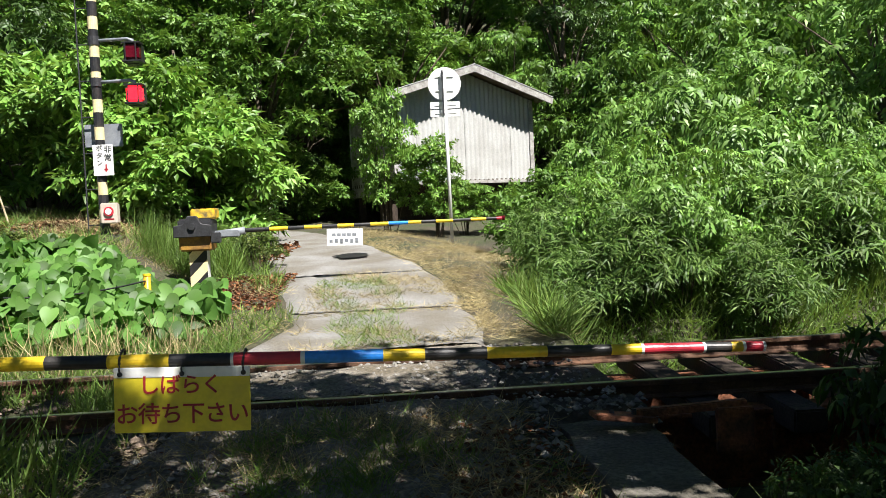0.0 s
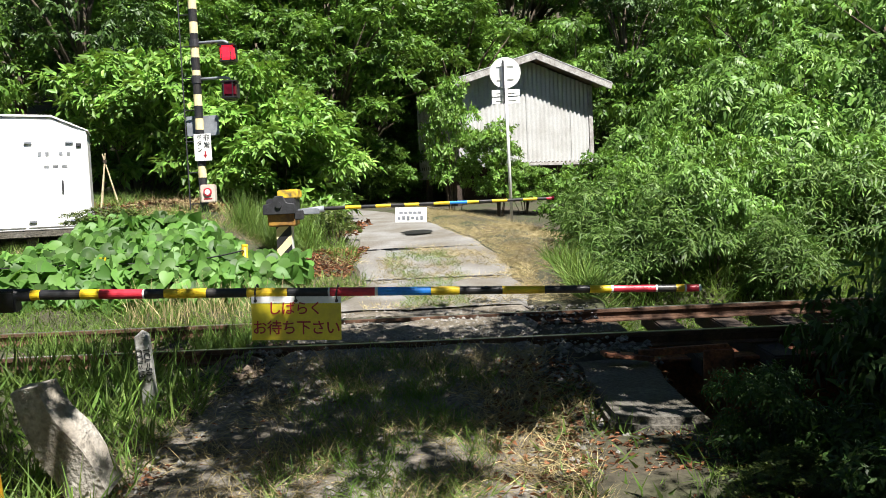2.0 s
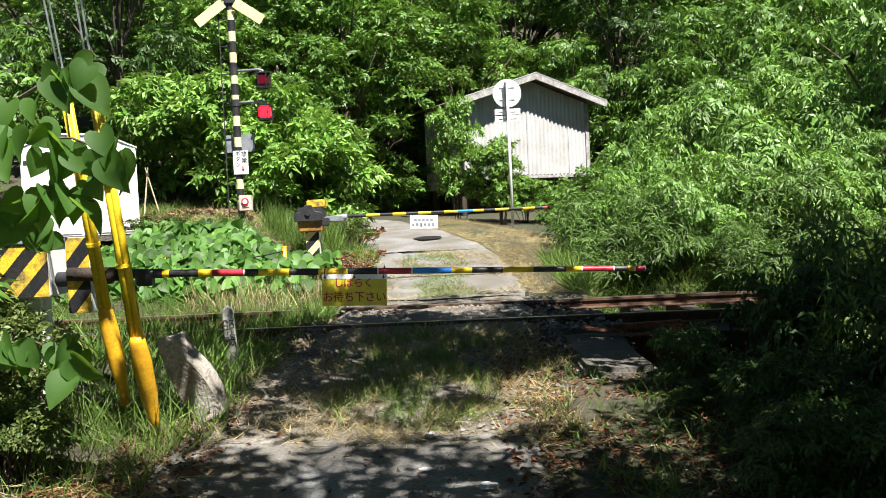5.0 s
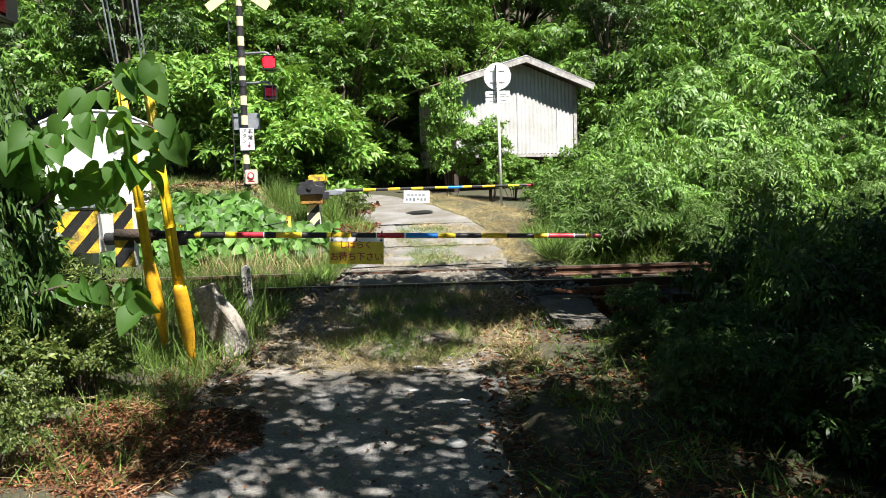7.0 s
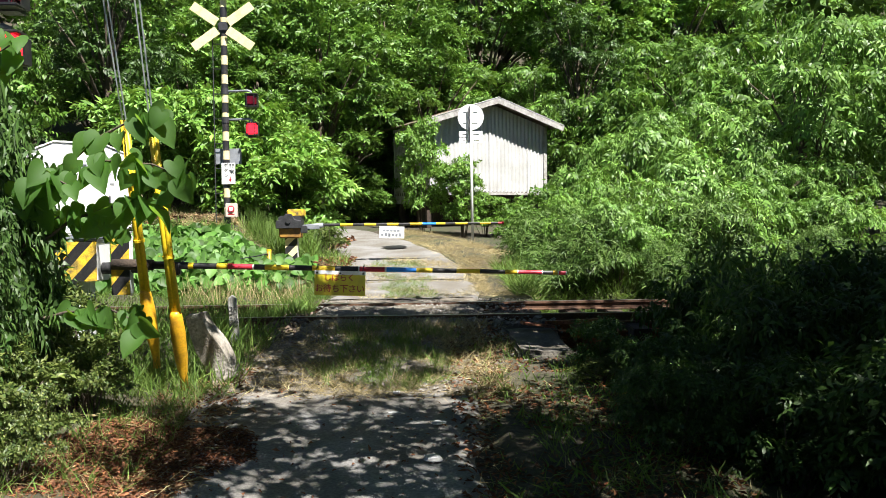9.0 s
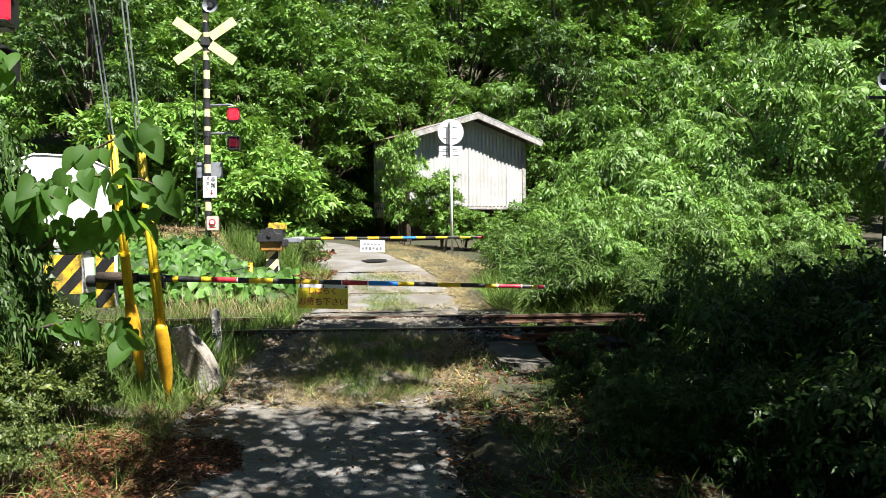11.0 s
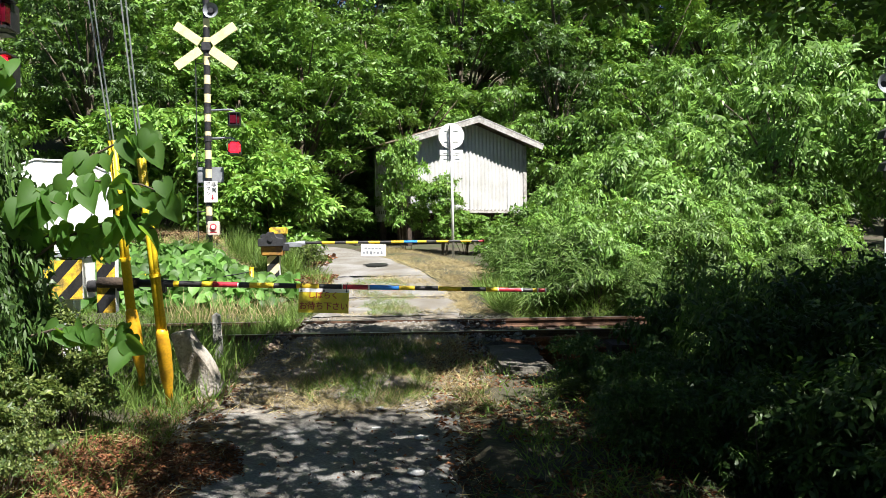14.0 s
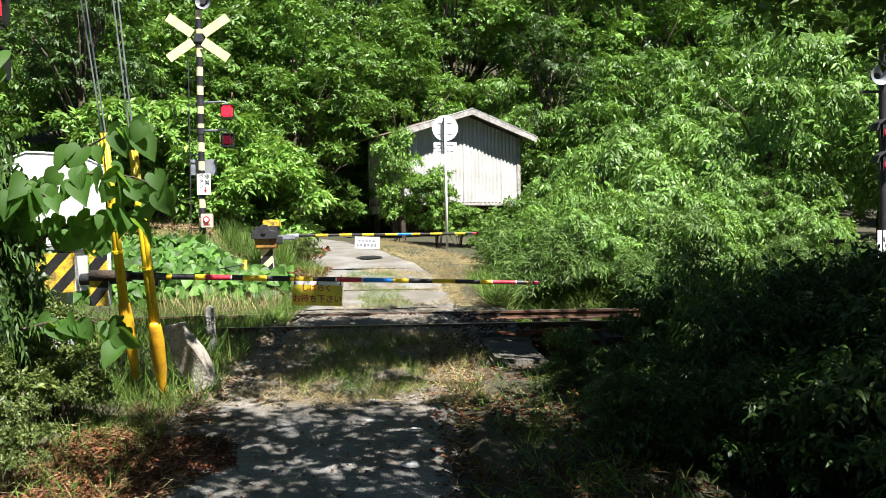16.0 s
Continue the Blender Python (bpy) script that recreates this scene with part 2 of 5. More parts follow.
def lettering(text, size, m, mat, parent, name="lettering", spacing=1.0):
    """Writing as a thin mesh; it stands in x and z, read from -y."""
    cu = bpy.data.curves.new("text", "FONT")
    cu.body, cu.size, cu.extrude, cu.align_x, cu.align_y, cu.space_character, cu.offset = text, size, 0.0008, "CENTER", "CENTER", spacing, size * 0.010
    tmp = bpy.data.objects.new("text", cu)
    scene.collection.objects.link(tmp)
    bpy.context.view_layer.update()
    me = bpy.data.meshes.new_from_object(tmp.evaluated_get(bpy.context.evaluated_depsgraph_get()))
    bpy.data.objects.remove(tmp)
    me.name = name
    me.transform(m @ pose(0, 0, 0, 90))
    me.materials.clear()
    me.materials.append(mat)
    ob = new(name, me)
    ob.parent = parent
    return ob


# ---- leaves, blades ----
RNG = np.random.default_rng(7)


def leaf_mesh(name, base, ahead, normal, length, width, mat, shape="oval", fold=0.18, curl=0.15):
    """One mesh of many leaves; each starts at base, runs along ahead and faces normal."""
    n = len(base)
    ahead = ahead / np.linalg.norm(ahead, axis=1)[:, None]
    side = np.cross(ahead, normal)
    side /= np.linalg.norm(side, axis=1)[:, None] + 1e-9
    up = np.cross(side, ahead)
    if shape == "heart":
        rim = [(-0.10, 0.10), (-0.15, 0.26), (-0.08, 0.41), (0.08, 0.50), (0.28, 0.52), (0.50, 0.44), (0.72, 0.28), (0.88, 0.12)]
        n_rim = len(rim)
        prof = [(a, 0, 0) for a in (0, 0.33, 0.66, 1)] + [(a, b, 0) for a, b in rim] + [(a, -b, 0) for a, b in rim]
        half = [(0, 4, 5), (0, 5, 6), (0, 6, 7), (0, 7, 1), (1, 7, 8), (1, 8, 9), (1, 9, 2), (2, 9, 10), (2, 10, 11), (2, 11, 3)]
        faces = half + [tuple(k + n_rim if k > 3 else k for k in f[::-1]) for f in half]
    elif shape == "long":
        prof = [(0, 0, 0), (0.45, 0.5, 0.5), (1, 0, -1.6), (0.45, -0.5, 0.5)]
        faces = [(0, 3, 1), (1, 3, 2)]
    else:
        prof = [(0, 0, 0), (0.45, 0.5, 1), (1, 0, -0.6), (0.45, -0.5, 1)]
        faces = [(0, 2, 1), (0, 3, 2)]
    k = len(prof)
    v = np.zeros((n, k, 3))
    length, width = np.broadcast_to(length, n), np.broadcast_to(width, n)
    for j, (a, s, u) in enumerate(prof):
        lift = np.where(u >= 0, u * fold * width, u * curl * length) if shape != "heart" else abs(s) * fold * width * 2 - curl * a * abs(a) * length * 1.6
        v[:, j] = base + ahead * (a * length)[:, None] + side * (s * width)[:, None] + up * lift[:, None]
    me = bpy.data.meshes.new(name)
    nf, size = len(faces), len(faces[0])
    idx = (np.array(faces)[None] + (np.arange(n) * k)[:, None, None]).reshape(-1)
    me.vertices.add(n * k)
    me.vertices.foreach_set("co", v.reshape(-1))
    me.loops.add(n * nf * size)
    me.loops.foreach_set("vertex_index", idx.astype(np.int32))
    me.polygons.add(n * nf)
    me.polygons.foreach_set("loop_start", np.arange(0, n * nf * size, size, dtype=np.int32))
    me.update(calc_edges=True)
    if shape == "heart":
        me.shade_smooth()
    me.materials.append(mat)
    return me


def clump_points(clumps, per, rng, flat=0.75, shell=0.55):
    """Leaf bases and outward ways on the shells of ball-like clumps (x, y, z, r)."""
    c = np.array(clumps)
    share = c[:, 3] ** 2 / np.sum(c[:, 3] ** 2)
    who = rng.choice(len(c), size=per, p=share)
    d = rng.normal(size=(per, 3))
    d /= np.linalg.norm(d, axis=1)[:, None]
    d[:, 2] = np.abs(d[:, 2]) * 1.05 - 0.15 * rng.random(per)
    r = c[who, 3] * (shell + (1 - shell) * rng.random(per) ** 0.5) * (0.85 + 0.3 * rng.random(per))
    p = c[who, :3] + d * r[:, None] * np.array([1, 1, flat])
    return p, d


def foliage(name, clumps, count, length, width, mat, rng, shape="oval", droop=0.25, flat=0.75, shell=0.55, spread=0.6, pairs=3):
    """Leaves in sprays: pairs on both sides of a drooping stalk and one at its tip, all turned nearly alike."""
    per = 2 * pairs + 1
    n = max(1, count // per)
    p, d = clump_points(clumps, n, rng, flat, shell)
    stalk = d * np.array([1, 1, 0.45]) + rng.normal(size=d.shape) * spread * 0.8 + np.array([0, 0, -droop * 0.5])
    stalk /= np.linalg.norm(stalk, axis=1)[:, None]
    face = np.array([0, 0, 0.75]) + d * 0.7 + rng.normal(size=d.shape) * 0.55
    side = np.cross(stalk, face)
    side /= np.linalg.norm(side, axis=1)[:, None] + 1e-9
    reach = length * (0.35 + 0.32 * pairs) * (0.7 + 0.6 * rng.random(n))
    base, ahead, normal, size = [], [], [], []
    for k in range(per):
        f = 1.0 if k == per - 1 else (k // 2 + 0.6) / (pairs + 0.4)
        s = 0.0 if k == per - 1 else (1.0 if k % 2 else -1.0)
        base.append(p + stalk * (f * reach)[:, None] + np.array([0, 0, -1.0]) * (f * f * droop * 0.6 * reach)[:, None])
        ahead.append(stalk * (0.45 if s else 1.0) + side * s * 0.85 + np.array([0, 0, -droop * 0.9]) + rng.normal(size=d.shape) * 0.16)
        normal.append(face + rng.normal(size=d.shape) * 0.22)
        size.append((1 - 0.3 * abs(f - 0.5)) * (0.7 + 0.5 * rng.random(n)))
    size = np.concatenate(size)
    return leaf_mesh(name, np.concatenate(base), np.concatenate(ahead), np.concatenate(normal), length * size, width * size, mat, shape)


def clump_set(rng, n, extent, r, base=0.0, power=1.0, hollow=0.35):
    """Clump centres in an egg-shaped crown of that half-width (x, y) and height."""
    out = []
    while len(out) < n:
        u = rng.random(3) * 2 - 1
        q = np.linalg.norm(u)
        if q > 1 or q < hollow:
            continue
        z = base + extent[2] * (u[2] * 0.5 + 0.5)
        out.append((u[0] * extent[0], u[1] * extent[1], z, r * (0.6 + 0.8 * rng.random())))
    return out


def limb_mesh(clumps, height, thick, rng, trunk_top=0.75, lean=(0, 0), many=14, start=0.35):
    """A tapered, slightly crooked trunk with limbs that reach into the clumps."""
    bm = bmesh.new()
    top = height * trunk_top
    line = [Vector((lean[0] * k / 6 + 0.05 * thick * 6 * math.sin(k * 1.7), lean[1] * k / 6 + 0.3 * thick * math.cos(k * 2.1), top * k / 6 - 0.15)) for k in range(7)]
    tube(line, [thick * (1.25 - 0.95 * k / 6) if k else thick * 1.6 for k in range(7)], 9, bm)
    picks = rng.choice(len(clumps), size=min(many, len(clumps)), replace=False)
    for i in picks:
        c = Vector(clumps[i][:3])
        f = min(max(start, c.z / height - 0.22), 0.98)
        k = f * 6
        a = line[int(k)].lerp(line[min(int(k) + 1, 6)], k - int(k))
        mid = a.lerp(c, 0.5) + Vector((0, 0, 0.12 * (c - a).length))
        r = thick * (1.1 - f) * 0.6 + 0.006
        tube([a, mid, c], [r, r * 0.6, r * 0.2], 6, bm)
    return bm


def tree(name, label, rng, height, wide, thick, mat, bark, leaf=(0.16, 0.07), count=14000, clumps=60, r=0.7, base=0.25, shape="oval", droop=0.25, lean=(0, 0), many=14, category="tree", flat=0.62, shift=(0, 0), start=0.35, pairs=3):
    cl = [(a + shift[0], b + shift[1], c, d) for a, b, c, d in clump_set(rng, clumps, (wide, wide, height * (1 - base)), r, height * base)]
    t = thing(name, Matrix.Identity(4), label, category)
    part("trunk", limb_mesh(cl, height, thick, rng, 0.92 if start > 0.5 else 0.75, lean, many, start), bark, t, smooth=True)
    crown = new("crown", foliage("crown", cl, count, leaf[0], leaf[1], mat, rng, shape, droop, flat, pairs=pairs))
    crown.parent = t
    return t


# ---- ground heights ----
def lerp_table(v, table):
    xs, ys = zip(*table)
    return np.interp(v, xs, ys)


ROAD_Z = [(-40, -1.6), (-8, -0.78), (-4, -0.6), (0, -0.36), (3, -0.2), (5, -0.07), (5.6, -0.01), (6.9, 0.04), (8.4, 0.13), (10.6, 0.40), (12.5, 0.56), (17, 0.86), (25, 1.2), (60, 6)]
ROAD_L = [(-40, -3.0), (-6, -1.75), (0.5, -1.62), (3.2, -1.75), (5.7, -1.3), (7.4, -1.3), (8.6, -0.98), (11, -1.42), (14, -2.1), (17, -3.0), (22, -5.2)]
ROAD_R = [(-40, 0.6), (-6, 0.4), (0.5, 0.35), (3.2, 0.45), (5.7, 0.66), (8.4, 0.8), (11, 0.5), (14, -0.25), (17, -1.3), (22, -3.6)]


def smooth(a, b, v):
    u = np.clip((v - a) / (b - a), 0, 1)
    return u * u * (3 - 2 * u)


def ground_z(x, y):
    """The height of the ground, before small bumps."""
    x, y = np.asarray(x, float), np.asarray(y, float)
    z = lerp_table(y, ROAD_Z)
    left, right = lerp_table(y, ROAD_L), lerp_table(y, ROAD_R)
    # the left bank beyond the line, and the hillside behind
    bank = smooth(0.9, 2.1, left - x) * smooth(7.4, 10.2, y)
    z = z + bank * (0.62 - 0.5 * smooth(-4.3, -5.1, x) * (1 - smooth(11.8, 13, y))) * (1 - smooth(14, 22, y)) + smooth(0.3, 5, left - x) * smooth(13, 30, y) * 2.0
    # the near left verge
    z = z + smooth(0.1, 1.2, left - x) * (1 - smooth(4.2, 5.0, y)) * 0.16
    # the track bed on the left lies lower
    bed = smooth(4.9, 5.3, y) * (1 - smooth(7.2, 7.8, y)) * smooth(0.2, 0.6, left - x)
    z = z - bed * 0.12
    # the gully on the right, under the line
    gully = smooth(1.42, 1.8, x) * smooth(2.4, 3.7, y) * (1 - smooth(7.6, 9.2, y)) * (1 - smooth(6, 9, x))
    z = z - gully * 1.3 - smooth(0.9, 2.4, x - right) * smooth(-1.0, 2.5, y) * (1 - smooth(2.4, 3.7, y)) * 0.6
    z = z - 0.12 * smooth(0.8, 0.9, x) * (1 - smooth(1.5, 1.6, x)) * smooth(3.6, 3.75, y) * (1 - smooth(5.2, 5.3, y))
    z = z - smooth(0.5, 3.0, x - right) * (1 - smooth(-2, 3, y)) * 0.3
    # the right side past the line
    z = z - smooth(0.4, 3.0, x - right) * smooth(8.5, 11, y) * (1 - smooth(15, 24, y)) * 0.35
    # the wooded slope
    z = z + smooth(23, 60, y) * 12
    return z


def build_ground():
    xs = np.unique(np.round(np.concatenate([np.linspace(-90, -10, 24), np.linspace(-10, 10, 134), np.linspace(10, 90, 24)]), 3))
    ys = np.unique(np.round(np.concatenate([np.linspace(-60, -8, 18), np.linspace(-8, 18, 174), np.linspace(18, 140, 40)]), 3))
    gx, gy = np.meshgrid(xs, ys)
    z = ground_z(gx, gy)
    onroad = (gx > lerp_table(gy, ROAD_L) - 0.1) & (gx < lerp_table(gy, ROAD_R) + 0.1) & (gy < 22)
    bump = np.array([[noise.noise((a * 0.9, b * 0.9, 0.3)) * 0.07 + noise.noise((a * 3.1, b * 3.1, 1.3)) * 0.03 for a, b in zip(ra, rb)] for ra, rb in zip(gx, gy)])
    z = np.where(onroad, z - 0.05, z + bump * np.where((gx > 0.4) & (gx < 1.6) & (gy > 3) & (gy < 5.6), 0.2, 1.0))
    bridge = (gy > 5.3) & (gy < 7.3)
    z = np.where(bridge, np.minimum(z, -0.06), z)
    nx, ny = len(xs), len(ys)
    quads = [(j * nx + i, j * nx + i + 1, (j + 1) * nx + i + 1, (j + 1) * nx + i) for j in range(ny - 1) for i in range(nx - 1)]
    me = bpy.data.meshes.new("ground")
    me.from_pydata(np.stack([gx, gy, z], -1).reshape(-1, 3).tolist(), [], quads)
    me.materials.append(M_SOIL)
    me.shade_smooth()
    return tagged(new("ground", me), "brown soil with patches of moss and litter", "ground", kind="structure")


def build_road(name, label, y0, y1, mat, rough=1.0):
    rows = np.arange(y0, y1 + 0.001, 0.5 if y1 - y0 > 29 else 0.12)
    nx = 22
    verts, quads = [], []
    for j, y in enumerate(rows):
        a, b = float(lerp_table(y, ROAD_L)), float(lerp_table(y, ROAD_R))
        wob = 0.09 * noise.noise((0, y * 1.4, 5)), 0.09 * noise.noise((3, y * 1.4, 9))
        for i in range(nx):
            x = a + wob[0] + (b + wob[1] - a - wob[0]) * i / (nx - 1)
            z = float(lerp_table(y, ROAD_Z)) + rough * (0.012 * noise.noise((x * 1.6, y * 1.6, 0)) + 0.006 * noise.noise((x * 6, y * 6, 2)))
            if i in (0, nx - 1):
                z -= 0.06
            verts.append((x, y, z))
    for j in range(len(rows) - 1):
        if 5.60 < rows[j] < 5.84 or 6.66 < rows[j] < 6.92:
            continue
        for i in range(nx - 1):
            quads.append((j * nx + i, j * nx + i + 1, (j + 1) * nx + i + 1, (j + 1) * nx + i))
    me = bpy.data.meshes.new(name)
    me.from_pydata(verts, [], quads)
    me.materials.append(mat)
    me.shade_smooth()
    return tagged(new(name, me), label, "road", kind="structure")


ground = build_ground()
road = build_road("road", "narrow worn grey concrete road in dappled shade", -9.0, 2.6, M_ROAD)
road_crossing = build_road("road_crossing", "stony dirt road surface at the railway crossing", 2.52, 7.3, M_GRAVEL, 2.2)
road_far = build_road("road_far", "narrow sunlit concrete road that climbs past the line", 7.3, 20.0, M_ROAD)


# ---- the line ----
RAIL_Y = ((5.72, 0.015), (6.79, 0.055))


def rail_profile():
    return [(-0.061, -0.107), (0.061, -0.107), (0.061, -0.098), (0.010, -0.086), (0.008, -0.035), (0.030, -0.028), (0.030, -0.004), (0.024, 0), (-0.024, 0), (-0.030, -0.004), (-0.030, -0.028), (-0.008, -0.035), (-0.010, -0.086), (-0.061, -0.098)]


def build_rails():
    for y, z in RAIL_Y:
        t = thing("rail", pose(0, y, z), "rusty steel rail with a polished running face", "rail", "rails of the line")
        bm = bmesh.new()
        bm.faces.new([bm.verts.new((-34, p, q)) for p, q in rail_profile()])
        ret = bmesh.ops.extrude_face_region(bm, geom=bm.faces[:])
        bmesh.ops.translate(bm, vec=(68, 0, 0), verts=[v for v in ret["geom"] if isinstance(v, bmesh.types.BMVert)])
        bmesh.ops.recalc_face_normals(bm, faces=bm.faces[:])
        part("rail_bar", bm, M_RAIL, t)
        part("running_face", box(68, 0.046, 0.003, pose(0, 0, 0.0016), 0.0005), M_RAILTOP, t, "bright worn rail head")
    # sleepers, left of the road and on the bridge
    s = tagged(mesh_object("sleeper", box(0.2, 2.0, 0.14, None, 0.012), M_DARKWOOD), "old dark wooden sleeper under the rails", "sleeper", "sleepers of the line")
    s.matrix_basis = pose(-1.75, 6.25, -0.15, 2.1)
    for k in range(1, 22):
        copy_thing(s, pose(-1.75 - 0.62 * k, 6.25, -0.15, 2.1))
    for k in range(14):
        copy_thing(s, pose(1.35 + 0.5 * k, 6.25, -0.15, 2.1))


build_rails()


def build_bridge():
    """Girders that carry the rails over the gully, with a bracket and a box at the near side."""
    g = thing("bridge", pose(1.05, 6.25, -0.2), "rusty iron girder bridge under the rails", "bridge")
    for y in (-0.62, 0.52):
        part("girder", box(7.2, 0.03, 0.42, pose(3.6, y, -0.2), 0.004), M_RUST, g)
        part("flange", box(7.2, 0.2, 0.025, pose(3.6, y, 0.02), 0.004), M_RUST, g)
        part("lower_flange", box(7.2, 0.2, 0.025, pose(3.6, y, -0.42), 0.004), M_RUST, g)
        for k in range(9):
            part("stiffener", box(0.02, 0.1, 0.38, pose(0.4 + 0.8 * k, y - 0.06, -0.2), 0.003), M_RUST, g)
    for k in range(5):
        part("cross_beam", box(0.06, 1.1, 0.1, pose(0.5 + 1.5 * k, -0.05, -0.3), 0.004), M_RUST, g)
    b = thing("signal_wire_bracket", pose(1.1, 4.98, -0.02), "orange rusty iron bracket bolted beside the near rail", "bracket")
    part("foot_plate", box(0.34, 0.14, 0.03, pose(0.08, 0, 0.0, 0, 8, 6), 0.005), M_RUST, b)
    part("arm", box(0.62, 0.05, 0.045, pose(0.45, 0.02, 0.02, 0, -2, 0), 0.006), M_RUST, b)
    part("hanger", box(0.2, 0.04, 0.24, pose(0.68, -0.02, -0.1), 0.006), M_RUST, b)
    for x in (0.02, 0.14):
        part("bolt", disc(0.014, 0.03, pose(x, 0, 0.025, 90), 6), M_DARKMETAL, b)
    # the concrete edge of the crossing beside the gully
    sl = thing("concrete_abutment", pose(1.12, 4.45, -0.40), "cracked old concrete abutment at the road's edge", "abutment")
    bm = box(0.54, 1.5, 0.66, pose(-0.02, 0.0, -0.02), 0.035)
    bmesh.ops.subdivide_edges(bm, edges=bm.edges[:], cuts=5, use_grid_fill=True)
    for v in bm.verts:
        v.co += Vector((noise.noise(v.co * 3.0) * 0.04, noise.noise(v.co * 3.0 + Vector((5, 0, 0))) * 0.04, noise.noise(v.co * 2.0) * 0.03 + noise.noise(v.co * 7.0) * 0.015))
    part("block", bm, M_SLAB, sl)
    w = box(0.4, 2.6, 1.5, pose(0.08, 1.2, -0.75), 0.02)
    part("wall", w, M_SLAB, sl)


build_bridge()


# ---- crossing barriers ----
def boom_pole(t, x0, x1, r0, r1, bands, zfun):
    """Painted bands of a boom, each a sleeve of its own. bands: (from, to, material)."""
    for a, b, mat in bands:
        ra, rb = (r0 + (r1 - r0) * (v - x0) / (x1 - x0) for v in (a, b))
        name = {M_YELLOW: "yellow_band", M_BLACK: "black_band", M_RED: "red_band", M_BLUE: "blue_band", M_WHITE: "white_ring", M_DARKMETAL: "sleeve", M_GALV: "sleeve"}[mat]
        part(name, tube([(a, 0, zfun(a)), (b, 0, zfun(b))], [ra, rb], 16), mat, t, smooth=False)


def clip_band(poly, low, high):
    """The part of an outline in x and z that lies between two heights."""
    for limit, sign in ((low, 1), (high, -1)):
        out = []
        for p, q in zip(poly, poly[1:] + poly[:1]):
            a, b = sign * (p[1] - limit), sign * (q[1] - limit)
            if a >= 0:
                out.append(p)
            if a * b < 0:
                f = a / (a - b)
                out.append((p[0] + (q[0] - p[0]) * f, p[1] + (q[1] - p[1]) * f))
        poly = out
        if len(poly) < 3:
            return []
    clean = []
    for p in poly:
        if not clean or math.dist(p, clean[-1]) > 0.002:
            clean.append(p)
    return clean if len(clean) > 2 and math.dist(clean[0], clean[-1]) > 0.002 else clean[:-1]


def hazard_panel(w, h, depth, m, parent, name, stripe=0.16, slope=1.0, body=M_WHITE, paint=M_YELLOW):
    """A post or panel face with slanting yellow and black stripes, each stripe a thin plate on a white body."""
    part(name, box(w, depth, h, m, 0.01), body, parent)
    k, s = 0, -h / 2 - w * abs(slope)
    while s < h / 2 + w * abs(slope):
        band = clip_band([(-w / 2, s), (w / 2, s + w * slope), (w / 2, s + w * slope + stripe), (-w / 2, s + stripe)], -h / 2 + 0.004, h / 2 - 0.004)
        if len(band) > 2:
            part("stripe", prism(band, 0.004, m @ pose(0, -depth / 2 - 0.003, 0), 0), M_BLACK if k % 2 else paint, parent)
        k += 1
        s += stripe


